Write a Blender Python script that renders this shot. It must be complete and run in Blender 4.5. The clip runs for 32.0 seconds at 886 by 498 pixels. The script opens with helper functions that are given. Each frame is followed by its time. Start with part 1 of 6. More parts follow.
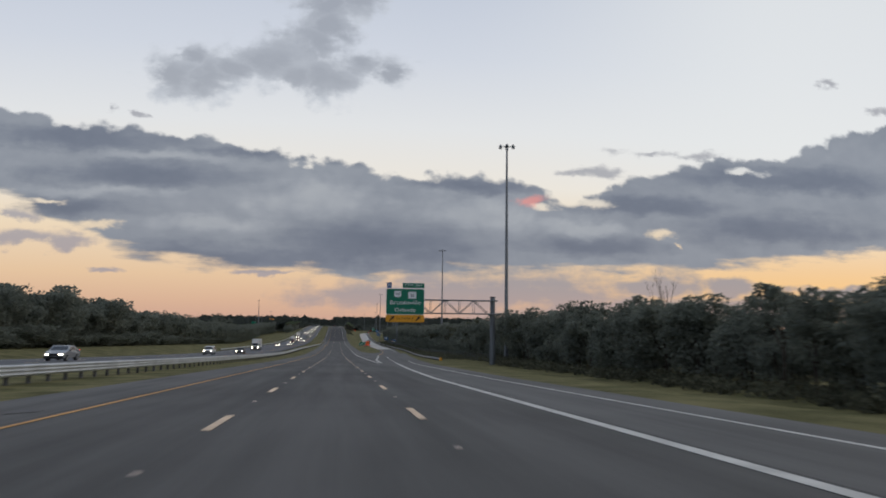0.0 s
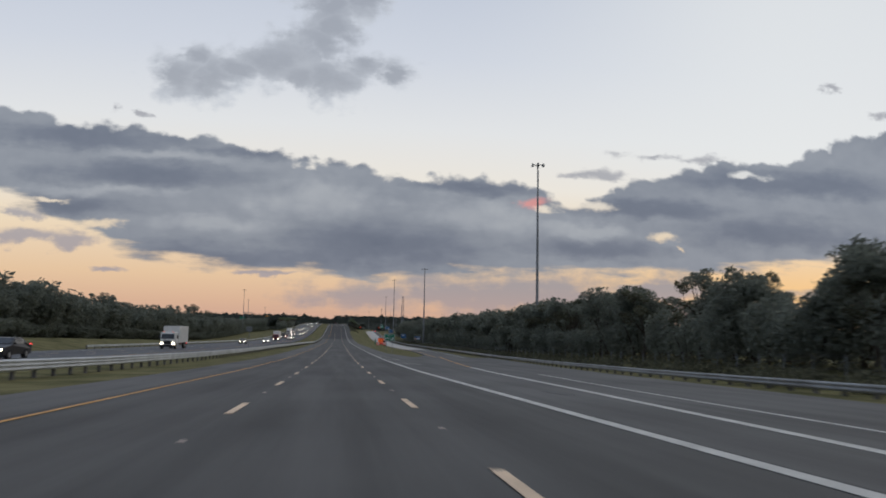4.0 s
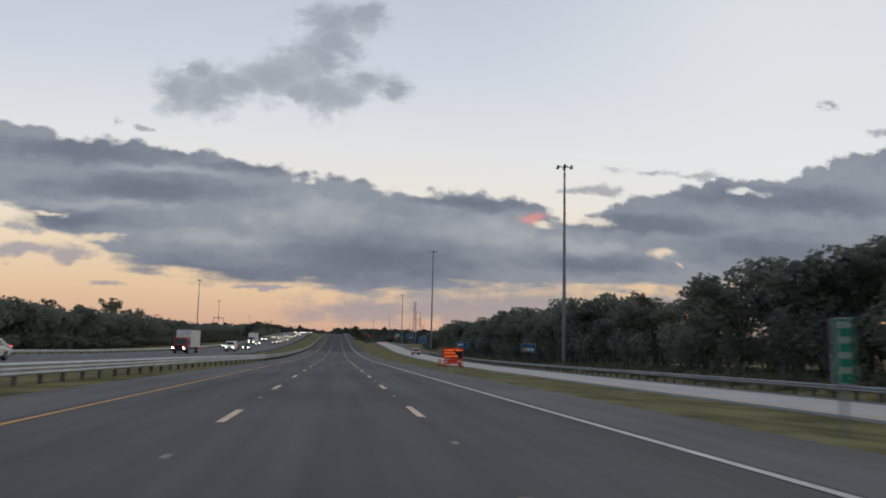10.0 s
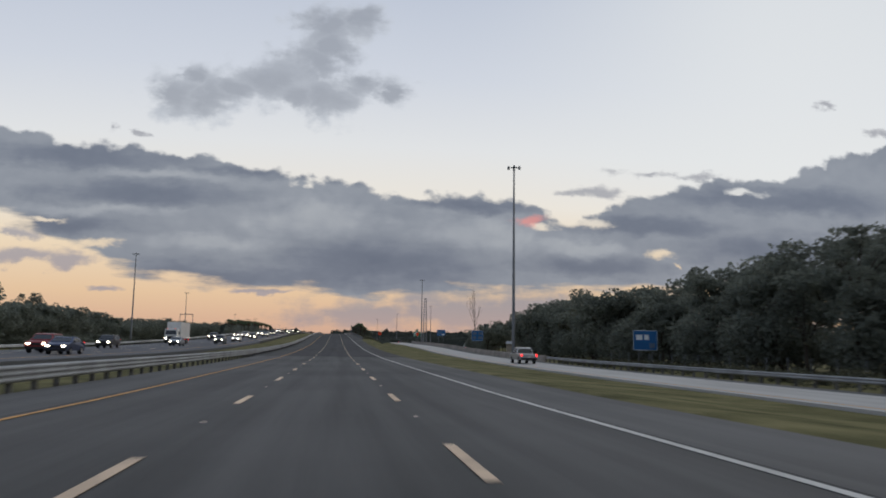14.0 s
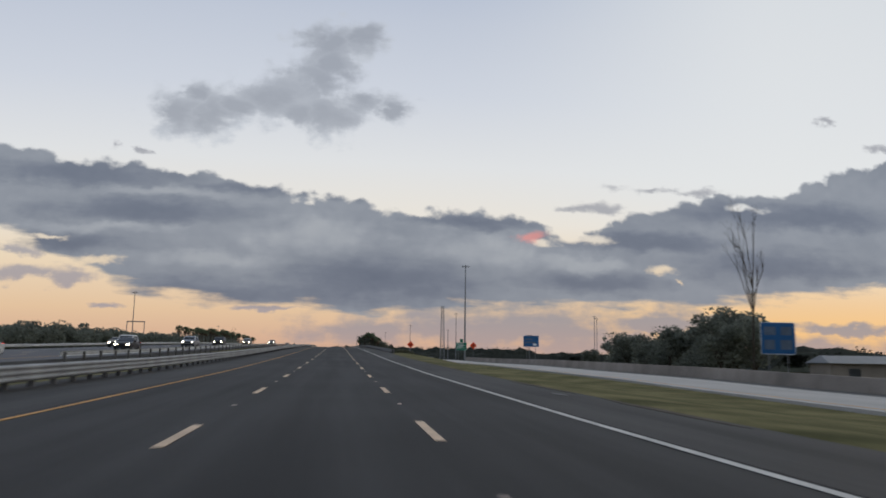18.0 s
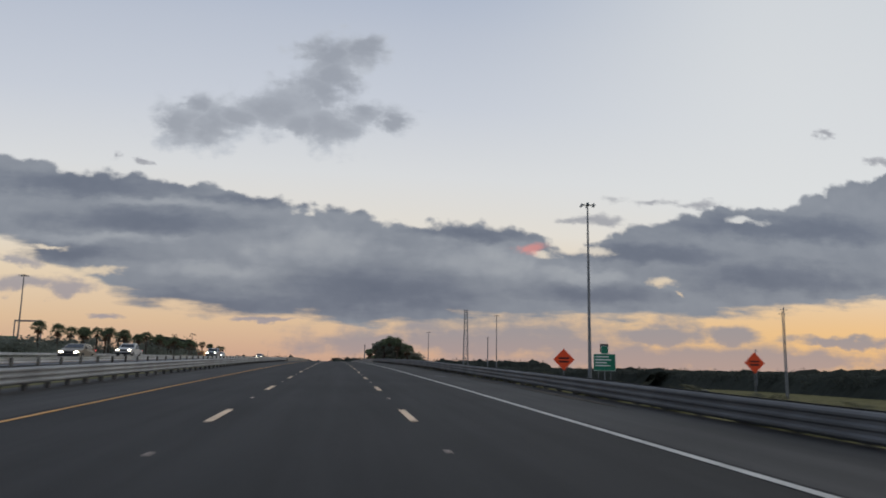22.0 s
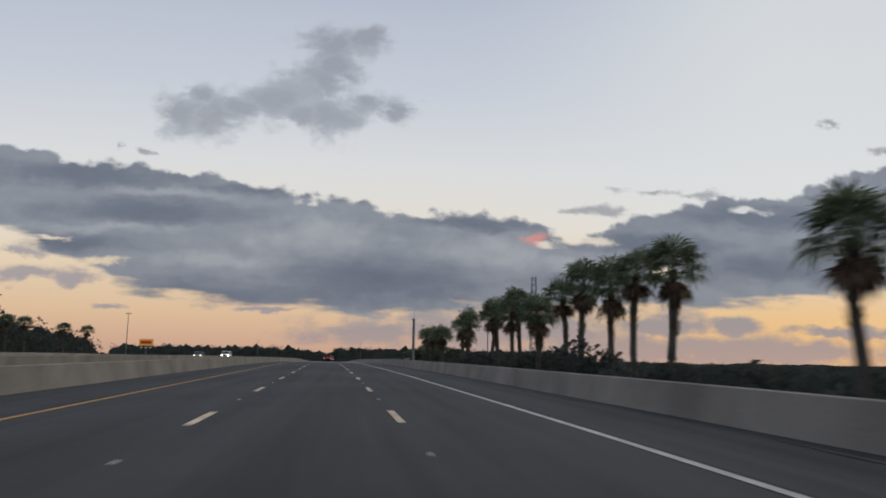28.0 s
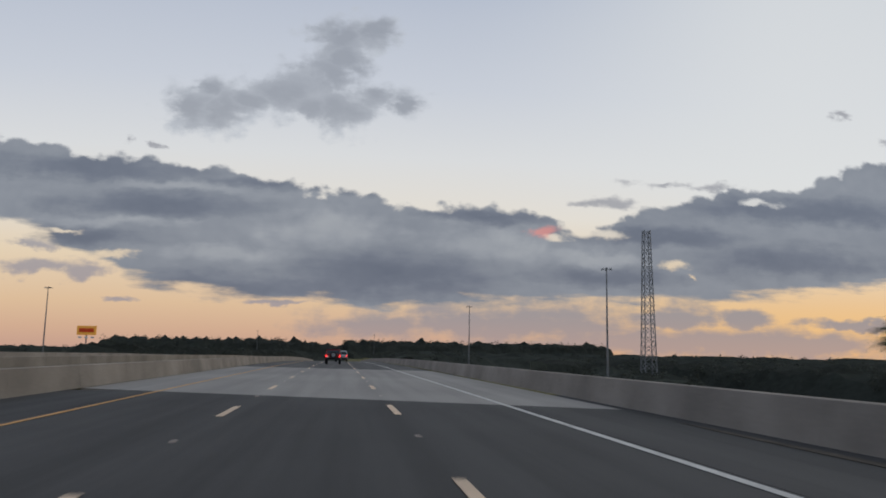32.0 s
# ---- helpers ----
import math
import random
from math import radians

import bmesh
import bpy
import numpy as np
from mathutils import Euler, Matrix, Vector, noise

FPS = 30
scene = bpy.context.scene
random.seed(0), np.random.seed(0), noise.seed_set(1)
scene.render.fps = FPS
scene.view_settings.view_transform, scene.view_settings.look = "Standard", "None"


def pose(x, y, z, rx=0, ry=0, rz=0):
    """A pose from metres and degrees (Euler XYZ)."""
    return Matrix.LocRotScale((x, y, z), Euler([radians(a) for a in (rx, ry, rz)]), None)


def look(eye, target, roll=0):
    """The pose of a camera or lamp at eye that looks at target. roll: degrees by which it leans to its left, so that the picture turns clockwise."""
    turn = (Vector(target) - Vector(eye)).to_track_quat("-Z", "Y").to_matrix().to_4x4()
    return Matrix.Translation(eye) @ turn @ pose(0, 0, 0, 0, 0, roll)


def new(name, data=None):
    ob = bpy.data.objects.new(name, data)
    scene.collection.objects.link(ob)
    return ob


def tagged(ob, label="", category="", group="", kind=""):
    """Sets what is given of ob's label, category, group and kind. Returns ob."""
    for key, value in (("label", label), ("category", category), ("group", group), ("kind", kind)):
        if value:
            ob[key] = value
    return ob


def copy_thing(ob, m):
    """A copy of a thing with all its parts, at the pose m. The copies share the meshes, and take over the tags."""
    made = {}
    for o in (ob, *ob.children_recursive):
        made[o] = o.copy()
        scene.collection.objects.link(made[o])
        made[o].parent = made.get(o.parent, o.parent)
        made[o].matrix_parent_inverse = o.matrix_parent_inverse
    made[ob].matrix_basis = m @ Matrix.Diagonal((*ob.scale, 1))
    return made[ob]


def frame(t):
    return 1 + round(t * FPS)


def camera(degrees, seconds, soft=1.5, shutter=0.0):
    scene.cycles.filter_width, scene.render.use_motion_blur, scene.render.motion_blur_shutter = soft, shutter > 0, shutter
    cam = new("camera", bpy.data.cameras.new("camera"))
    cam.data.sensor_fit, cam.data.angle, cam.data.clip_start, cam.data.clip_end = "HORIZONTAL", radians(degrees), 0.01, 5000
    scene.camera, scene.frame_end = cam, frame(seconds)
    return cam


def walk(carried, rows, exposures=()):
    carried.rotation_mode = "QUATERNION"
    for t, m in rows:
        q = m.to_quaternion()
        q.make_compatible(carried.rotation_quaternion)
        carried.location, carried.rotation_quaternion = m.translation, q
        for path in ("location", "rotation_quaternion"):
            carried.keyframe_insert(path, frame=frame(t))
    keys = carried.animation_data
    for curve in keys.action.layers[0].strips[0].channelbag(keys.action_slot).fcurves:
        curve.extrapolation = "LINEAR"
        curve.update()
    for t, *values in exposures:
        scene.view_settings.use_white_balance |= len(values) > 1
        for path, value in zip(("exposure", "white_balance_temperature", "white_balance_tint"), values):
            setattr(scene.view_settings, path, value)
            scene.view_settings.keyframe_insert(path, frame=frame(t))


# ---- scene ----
# ---- camera: a car in the middle lane of a three-lane carriageway ----
cam = camera(60.0, 32.0, soft=1.8, shutter=0.35)
ROWS = [  # seconds, x, y, z, heading to the right, tilt, lean
    (0.0, 0.00, 0.00, 0.00, 7.82, 5.73, 0.68),
    (0.5, 0.04, 16.54, -0.55, 7.81, 5.74, 0.81),
    (1.0, 0.08, 33.06, -1.11, 7.79, 5.73, 0.94),
    (1.5, 0.11, 49.56, -1.68, 7.69, 5.73, 1.06),
    (2.0, 0.12, 66.05, -2.24, 7.66, 5.73, 1.10),
    (2.5, 0.13, 82.51, -2.80, 7.67, 5.77, 1.14),
    (3.0, 0.14, 98.97, -3.36, 7.67, 5.75, 1.16),
    (3.5, 0.15, 115.40, -3.92, 7.66, 5.78, 1.09),
    (5.5, 0.22, 181.01, -5.89, 7.71, 6.19, 1.20),
    (6.0, 0.25, 197.37, -6.31, 7.70, 6.32, 1.13),
    (6.5, 0.27, 213.73, -6.69, 7.73, 6.45, 1.03),
    (7.0, 0.30, 230.07, -7.02, 7.78, 6.60, 0.99),
    (7.5, 0.34, 246.40, -7.32, 7.73, 6.72, 1.01),
    (8.0, 0.37, 262.72, -7.59, 7.74, 6.79, 1.08),
    (8.5, 0.39, 279.04, -7.85, 7.69, 6.81, 1.20),
    (9.0, 0.41, 295.34, -8.10, 7.68, 6.89, 1.29),
    (9.5, 0.44, 311.63, -8.33, 7.72, 6.95, 1.29),
    (10.0, 0.47, 327.92, -8.55, 7.71, 6.97, 1.29),
    (10.5, 0.50, 344.19, -8.77, 7.70, 6.96, 1.30),
    (11.0, 0.53, 360.46, -8.99, 7.73, 6.97, 1.28),
    (11.5, 0.58, 376.73, -9.21, 7.79, 6.94, 1.23),
    (12.0, 0.63, 392.99, -9.43, 7.82, 6.95, 1.18),
    (12.5, 0.69, 409.24, -9.65, 7.82, 6.92, 1.11),
    (13.0, 0.74, 425.48, -9.87, 7.83, 6.95, 1.03),
    (13.5, 0.79, 441.73, -10.06, 7.82, 7.13, 0.92),
    (14.0, 0.84, 457.97, -10.21, 7.84, 7.19, 0.85),
    (14.5, 0.89, 474.20, -10.32, 7.83, 7.35, 0.80),
    (16.5, 1.03, 539.12, -10.31, 7.74, 8.03, 0.81),
    (17.0, 1.04, 555.35, -10.20, 7.73, 8.14, 0.72),
    (17.5, 1.05, 571.58, -10.05, 7.71, 8.27, 0.71),
    (18.0, 1.06, 587.80, -9.86, 7.73, 8.41, 0.77),
    (18.5, 1.08, 604.03, -9.62, 7.73, 8.63, 0.81),
    (19.0, 1.10, 620.27, -9.33, 7.75, 8.79, 0.84),
    (19.5, 1.13, 636.50, -8.99, 7.77, 8.99, 0.86),
    (20.0, 1.16, 652.74, -8.61, 7.73, 9.08, 0.88),
    (20.5, 1.18, 668.98, -8.20, 7.74, 9.22, 0.87),
    (21.0, 1.19, 685.22, -7.76, 7.72, 9.27, 0.83),
    (21.5, 1.21, 701.47, -7.32, 7.71, 9.27, 0.86),
    (22.0, 1.22, 717.72, -6.88, 7.71, 9.26, 0.88),
    (22.5, 1.23, 733.98, -6.44, 7.66, 9.24, 0.88),
    (23.0, 1.22, 750.25, -6.02, 7.60, 9.12, 0.90),
    (23.5, 1.21, 766.52, -5.62, 7.59, 9.05, 0.91),
    (24.0, 1.19, 782.80, -5.24, 7.63, 9.04, 0.91),
    (24.5, 1.19, 799.09, -4.87, 7.63, 8.96, 0.88),
    (25.0, 1.17, 815.38, -4.52, 7.58, 8.92, 0.87),
    (25.5, 1.15, 831.69, -4.19, 7.57, 8.82, 0.89),
    (27.5, 1.06, 897.01, -3.04, 7.57, 8.61, 0.98),
    (28.0, 1.03, 913.37, -2.79, 7.51, 8.53, 0.92),
    (28.5, 0.96, 929.74, -2.57, 7.35, 8.42, 0.82),
    (29.0, 0.85, 946.13, -2.36, 7.19, 8.39, 0.76),
    (29.5, 0.67, 962.53, -2.17, 6.92, 8.32, 0.81),
    (30.0, 0.43, 978.94, -2.00, 6.73, 8.25, 0.88),
    (30.5, 0.17, 995.37, -1.85, 6.74, 8.22, 0.95),
    (31.0, -0.09, 1011.81, -1.71, 6.73, 8.15, 0.98),
    (31.5, -0.35, 1028.27, -1.58, 6.75, 8.14, 0.96),
    (32.0, -0.60, 1044.74, -1.48, 6.84, 7.99, 0.97),
]


def row_pose(x, y, z, heading, tilt, lean):
    a, b = radians(heading), radians(tilt)
    way = Vector((math.sin(a) * math.cos(b), math.cos(a) * math.cos(b), math.sin(b)))
    eye = Vector((x, y, z))
    return look(eye, eye + way * 10, lean)


walk(cam, [(r[0], row_pose(*r[1:])) for r in ROWS], exposures=[(0.0, 0.04), (13.0, 0.02), (17.0, 0.04), (20.0, -0.10), (32.0, -0.09)])

# ---- the plan: centre of the middle lane and height of the road along y ----
STEP_Y = 30.0
LINE_X = [-0.15, -0.07, -0.02, 0.02, 0.05, 0.09, 0.12, 0.18, 0.24, 0.31, 0.36, 0.43, 0.43, 0.45, 0.49, 0.55, 0.61, 0.66,
          0.71, 0.73, 0.76, 0.81, 0.85, 0.89, 0.91, 0.91, 0.9, 0.88, 0.81, 0.67, 0.54, 0.4, 0.14, -0.3, -0.77]
LINE_Z = [-1.34, -2.35, -3.37, -4.4, -5.39, -6.3, -7.19, -7.94, -8.54, -9.04, -9.5, -9.92, -10.32, -10.73, -11.13,
          -11.47, -11.65, -11.66, -11.62, -11.39, -11.01, -10.47, -9.77, -8.97, -8.15, -7.37, -6.65, -5.98, -5.38,
          -4.85, -4.34, -3.91, -3.55, -3.24, -2.99]
_ky = [-400.0, -120.0, -60.0] + [STEP_Y * i for i in range(35)] + [1080.0, 1130.0, 1180.0, 1240.0, 1320.0, 1420.0, 1600.0, 2000.0, 2600.0]
_kx = [-0.1, -0.1, -0.1] + LINE_X + [-1.5, -2.1, -2.7, -3.4, -4.4, -5.6, -7.7, -12.5, -19.5]
_kz = [7.0, 2.6, 0.7] + LINE_Z + [-2.75, -2.6, -2.65, -3.0, -4.0, -5.9, -9.9, -15.0, -12.0]


def line_x(y):
    return float(np.interp(y, _ky, _kx))


def road_z(y):
    return float(np.interp(y, _ky, _kz))


def natural_z(y):
    """Height of the land beside the road: at road level first, then below the bank that carries the overpass."""
    return float(np.interp(y, [-400, 0, 480, 560, 700, 850, 1000, 1500, 2000, 2600], [7.0, -1.5, -11.9, -12.1, -11.8, -11.4, -11.0, -10.5, -9.0, -4.0]))


def ramp_x(y):
    return float(np.interp(y, [40, 100, 150, 220, 300, 345, 450, 600, 680, 720, 780, 830, 900, 1000, 1060], [6.7, 8.2, 11.5, 15.3, 20.0, 21.3, 22.0, 22.2, 23.4, 24.2, 25.7, 30.0, 38.0, 55.0, 70.0]))


def ramp_drop(y):
    return float(np.interp(y, [150, 210, 300, 350, 640], [0.0, 0.15, 0.42, 0.6, 0.6]))


def ramp_z(y):
    if y < 640:
        return road_z(y) - ramp_drop(y)
    return float(np.interp(y, [640, 690, 730, 790, 830, 900, 1000, 1060], [road_z(640) - 0.6, -10.1, -9.8, -9.1, -9.0, -9.6, -10.6, -10.9]))


def land_z(x, y):
    """Height of the ground sheet at x from the lane's centre."""
    top, nat = road_z(y), natural_z(y)
    if x >= 0:
        if y > 690:
            return bank(x, y)
        rz = ramp_z(y) if y > 40 else top
        near = ramp_x(y) - 3.5 if y > 236 else 9.2
        far = ramp_x(y) + 6.5 if y > 60 else 13.0
        if x <= 8.6:
            z = top - 0.12
        elif x < near:
            k = (x - 8.6) / (near - 8.6)
            k = k * k * (3 - 2 * k)
            z = (top - 0.06) * (1 - k) + (rz - 0.10) * k - 0.10 * math.sin(k * math.pi)
        elif x < far:
            z = min(top, rz) - 0.14
        else:
            z = min(top, rz) - 0.14 + (nat - min(top, rz)) * min(1.0, (x - far) / 12.0)
            z -= float(np.interp(y, [-60, 150, 300, 400], [1.0, 1.0, 0.9, 0.0])) * min(1.0, (x - far) / 7.0)
        if y > 620 and x > 8.6:
            k = (y - 620) / 70.0
            z = z * (1 - k) + k * bank(x, y)
        return z
    if x > -36.0:
        if x > -17.0 and x < -8.6:
            return top - 0.12 - 0.1 * math.sin((x + 8.6) / -8.4 * math.pi) * float(np.interp(y, [370, 428], [1.0, 0.2]))
        return top - 0.12
    d = -36.0 - x
    return top - 0.12 + (nat - top) * min(1.0, d / (3.0 * abs(nat - top) + 6.0))


def bank(x, y):
    top, nat = road_z(y), natural_z(y)
    brow = float(np.interp(y, [700, 745, 775], [12.0, 11.5, 10.0]))
    if x < brow:
        return top - 0.12
    z = max(nat, top - 0.12 - (x - brow) / 2.2)
    c, rz = ramp_x(y), ramp_z(y)
    if y < 1060:
        k = min(1.0, max(0.0, (abs(x - c) - 5.0) / 4.0))
        z = z * k + (rz - 0.12) * (1 - k)
    return z


def at(x, y, dz=0.0):
    return Vector((line_x(y) + x, y, road_z(y) + dz))


def far_land(x, y, dz=0.0):
    """As on_land, with x from the line that runs straight on from the start."""
    return on_land(x - line_x(y), y, dz)


def on_land(x, y, dz=0.0):
    return Vector((line_x(y) + x, y, land_z(x, y) + dz))


# ---- light: dusk, the sun just set ahead to the right, broken cloud ----
world = bpy.data.worlds.new("dusk_sky")
scene.world = world
world.use_nodes = True
wt = world.node_tree
wt.nodes.clear()


class Net:
    """Short names for shader nodes."""

    def __init__(self, tree):
        self.t = tree

    def node(self, kind, **kw):
        n = self.t.nodes.new(kind)
        for k, v in kw.items():
            setattr(n, k, v)
        return n

    def link(self, a, b):
        self.t.links.new(a, b)

    def put(self, sock, v):
        if isinstance(v, (int, float)):
            sock.default_value = v
        elif isinstance(v, tuple):
            sock.default_value = v
        else:
            self.link(v, sock)

    def math(self, op, a, b=None, c=None, clamp=False):
        n = self.node("ShaderNodeMath", operation=op, use_clamp=clamp)
        for s, v in zip(n.inputs, (a, b, c)):
            if v is not None:
                self.put(s, v)
        return n.outputs[0]

    def smooth(self, v, lo, hi):
        n = self.node("ShaderNodeMapRange", interpolation_type="SMOOTHSTEP")
        self.put(n.inputs[0], v)
        n.inputs[1].default_value, n.inputs[2].default_value = lo, hi
        return n.outputs[0]

    def mix(self, f, a, b):
        n = self.node("ShaderNodeMix", data_type="RGBA")
        self.put(n.inputs[0], f)
        for s, v in ((n.inputs[6], a), (n.inputs[7], b)):
            if isinstance(v, tuple):
                s.default_value = (*v, 1.0) if len(v) == 3 else v
            else:
                self.link(v, s)
        return n.outputs[2]

    def noise(self, vec, scale, detail=6.0, rough=0.55):
        n = self.node("ShaderNodeTexNoise")
        if vec is not None:
            self.link(vec, n.inputs["Vector"])
        n.inputs["Scale"].default_value, n.inputs["Detail"].default_value, n.inputs["Roughness"].default_value = scale, detail, rough
        return n.outputs[0]

    def ramp(self, v, stops):
        n = self.node("ShaderNodeValToRGB")
        el = n.color_ramp.elements
        while len(el) < len(stops):
            el.new(0.5)
        for e, (p, c) in zip(el, stops):
            e.position, e.color = p, (*c, 1.0)
        self.put(n.inputs[0], v)
        return n.outputs[0]


def srgb(r, g, b):
    return tuple(((c / 255 + 0.055) / 1.055) ** 2.4 if c > 10 else c / 255 / 12.92 for c in (r, g, b))


w = Net(wt)
coord = w.node("ShaderNodeTexCoord").outputs["Generated"]
sep = w.node("ShaderNodeSeparateXYZ")
w.link(coord, sep.inputs[0])
dx, dy, dz_ = sep.outputs
ahead = w.math("MAXIMUM", dy, 0.08)
su = w.math("DIVIDE", dx, ahead)  # across the sky
sw = w.math("DIVIDE", dz_, ahead)  # up the sky


def plane(kx, kz, shift=0.0):
    """A place on the sky's picture plane, stretched."""
    n = w.node("ShaderNodeCombineXYZ")
    w.link(w.math("MULTIPLY", su, kx), n.inputs[0])
    w.link(w.math("MULTIPLY", sw, kz), n.inputs[1])
    n.inputs[2].default_value = shift
    return n.outputs[0]


def centred(v, k):
    return w.math("MULTIPLY", w.math("SUBTRACT", v, 0.5), k)


puffs = w.noise(plane(1.0, 1.25), 9.0, 9.0, 0.60)
crumbs = w.noise(plane(1.0, 1.2, 3.0), 26.0, 7.0, 0.62)
streaks = w.noise(plane(1.0, 2.8, 7.0), 4.0, 5.0, 0.50)
mottle = w.noise(plane(1.0, 2.0, 11.0), 9.0, 6.0, 0.55)
edge = w.math("ADD", centred(puffs, 2.0), centred(crumbs, 1.1))
warp = w.node("ShaderNodeVectorMath", operation="ADD")
w.link(plane(1.0, 1.15, 2.0), warp.inputs[0])
wn = w.node("ShaderNodeTexNoise")
w.link(plane(1.0, 1.15, 5.0), wn.inputs["Vector"])
wn.inputs["Scale"].default_value, wn.inputs["Detail"].default_value = 14.0, 5.0
ws = w.node("ShaderNodeVectorMath", operation="SCALE")
w.link(wn.outputs["Color"], ws.inputs[0])
ws.inputs["Scale"].default_value = 0.05
w.link(ws.outputs[0], warp.inputs[1])


def billow(scale):
    """Rounded heaps, as on the tops of cumulus."""
    n = w.node("ShaderNodeTexVoronoi", feature="SMOOTH_F1")
    w.link(warp.outputs[0], n.inputs["Vector"])
    n.inputs["Scale"].default_value, n.inputs["Smoothness"].default_value = scale, 0.35
    return w.math("SUBTRACT", 0.45, n.outputs["Distance"])


heaps = w.math("ADD", w.math("MULTIPLY", billow(24.0), 0.8), w.math("MULTIPLY", billow(55.0), 0.5))

# clear sky, from the horizon up
clear = w.ramp(w.math("MULTIPLY", sw, 1.6, clamp=True), [
    (0.0, srgb(205, 164, 148)), (0.045, srgb(219, 180, 153)), (0.10, srgb(231, 198, 163)), (0.20, srgb(239, 219, 191)),
    (0.30, srgb(238, 232, 222)), (0.42, srgb(228, 230, 232)), (0.58, srgb(210, 216, 227)), (0.75, srgb(196, 204, 219)), (1.0, srgb(165, 180, 206))])
glow_side = w.smooth(su, 0.05, 0.70)
glow = w.math("MULTIPLY", glow_side, w.math("SUBTRACT", 1.0, w.smooth(sw, 0.03, 0.15)))
clear = w.mix(w.math("MULTIPLY", glow, 0.62), clear, srgb(255, 204, 128))
clear = w.mix(w.math("MULTIPLY", w.math("MULTIPLY", w.smooth(su, 0.10, 0.65), w.smooth(sw, 0.15, 0.26)), 0.75), clear, srgb(232, 235, 236))
nish = w.node("ShaderNodeTexSky", sky_type="NISHITA", sun_disc=False)
nish.sun_elevation, nish.sun_rotation = radians(1.5), radians(55)
nmul = w.node("ShaderNodeVectorMath", operation="SCALE")
w.link(nish.outputs[0], nmul.inputs[0])
nmul.inputs["Scale"].default_value = 0.10
clear = w.mix(0.06, clear, nmul.outputs[0])


drift_u = w.noise(plane(1.0, 2.0, 21.0), 13.0, 4.0, 0.6)
drift_w = w.noise(plane(1.0, 2.0, 27.0), 13.0, 4.0, 0.6)
bu = w.math("ADD", su, w.math("ADD", centred(drift_u, 0.10), centred(crumbs, 0.02)))
bw = w.math("ADD", sw, w.math("ADD", centred(drift_w, 0.035), centred(crumbs, 0.012)))


def cloud_field(blobs):
    """The largest of soft ellipses (across, up, half width, half height)."""
    best = None
    for u0, w0, a, b in blobs:
        p = w.math("DIVIDE", w.math("SUBTRACT", bu, u0), a)
        q = w.math("DIVIDE", w.math("SUBTRACT", bw, w0), b)
        r = w.math("SQRT", w.math("ADD", w.math("MULTIPLY", p, p), w.math("MULTIPLY", q, q)))
        v = w.math("SUBTRACT", 1.0, r)
        best = v if best is None else w.math("SMOOTH_MAX", best, v, 0.12)
    return best


def outline(points):
    """A height over the sky's width, through the given (across, up) places."""
    lo, hi = -0.75, 1.05
    stops = [((u - lo) / (hi - lo), (h * 2.5,) * 3) for u, h in points]
    n = w.ramp(w.math("DIVIDE", w.math("SUBTRACT", su, lo), hi - lo, clamp=True), stops)
    return w.math("MULTIPLY", n, 0.4)


TOPS = [(-0.70, 0.276), (-0.594, 0.272), (-0.429, 0.266), (-0.388, 0.268), (-0.339, 0.253), (-0.228, 0.251), (-0.171, 0.241), (-0.077, 0.225), (-0.033, 0.220), (0.041, 0.208), (0.098, 0.191),
        (0.118, 0.201), (0.225, 0.204), (0.262, 0.195), (0.302, 0.175), (0.340, 0.184), (0.385, 0.206), (0.502, 0.237), (0.587, 0.242), (0.64, 0.256), (0.694, 0.279), (0.794, 0.308), (1.017, 0.360)]
FEET = [(-0.70, 0.185), (-0.582, 0.175), (-0.418, 0.155), (-0.378, 0.142), (-0.358, 0.126), (-0.305, 0.108), (-0.281, 0.088), (-0.237, 0.079), (-0.14, 0.069), (-0.027, 0.060), (0.031, 0.056), (0.09, 0.062),
        (0.303, 0.072), (0.382, 0.071), (0.495, 0.076), (0.545, 0.085), (0.63, 0.093), (0.777, 0.111), (0.992, 0.142)]
top_w, foot_w = outline(TOPS), outline(FEET)
strips = w.noise(plane(1.0, 5.0, 17.0), 11.0, 6.0, 0.55)
wave = w.math("ADD", w.math("ADD", w.math("MULTIPLY", edge, 0.016), centred(drift_w, 0.035)), w.math("MULTIPLY", heaps, 0.022))
from_top = w.math("SUBTRACT", w.math("ADD", top_w, wave), sw)
from_foot = w.math("SUBTRACT", sw, w.math("ADD", foot_w, w.math("ADD", w.math("MULTIPLY", edge, -0.007), centred(strips, 0.055))))
HOLES = [(0.335, 0.167, 0.050, 0.010), (0.284, 0.158, 0.026, 0.009), (0.444, 0.128, 0.030, 0.009), (0.466, 0.111, 0.010, 0.011), (-0.294, 0.119, 0.022, 0.009), (0.577, 0.223, 0.035, 0.006), (0.031, 0.054, 0.035, 0.006), (-0.36, 0.150, 0.03, 0.005)]
hole = w.smooth(w.math("ADD", cloud_field(HOLES), w.math("ADD", w.math("MULTIPLY", edge, 0.9), centred(strips, 1.2))), 0.05, 0.85)
front = w.smooth(dy, 0.1, 0.3)
m_bank = w.math("MULTIPLY", w.smooth(from_top, -0.001, 0.009), w.smooth(from_foot, -0.004, 0.013))
m_bank = w.math("MULTIPLY", w.math("MULTIPLY", m_bank, w.math("SUBTRACT", 1.0, w.math("MULTIPLY", hole, 0.85))), front)
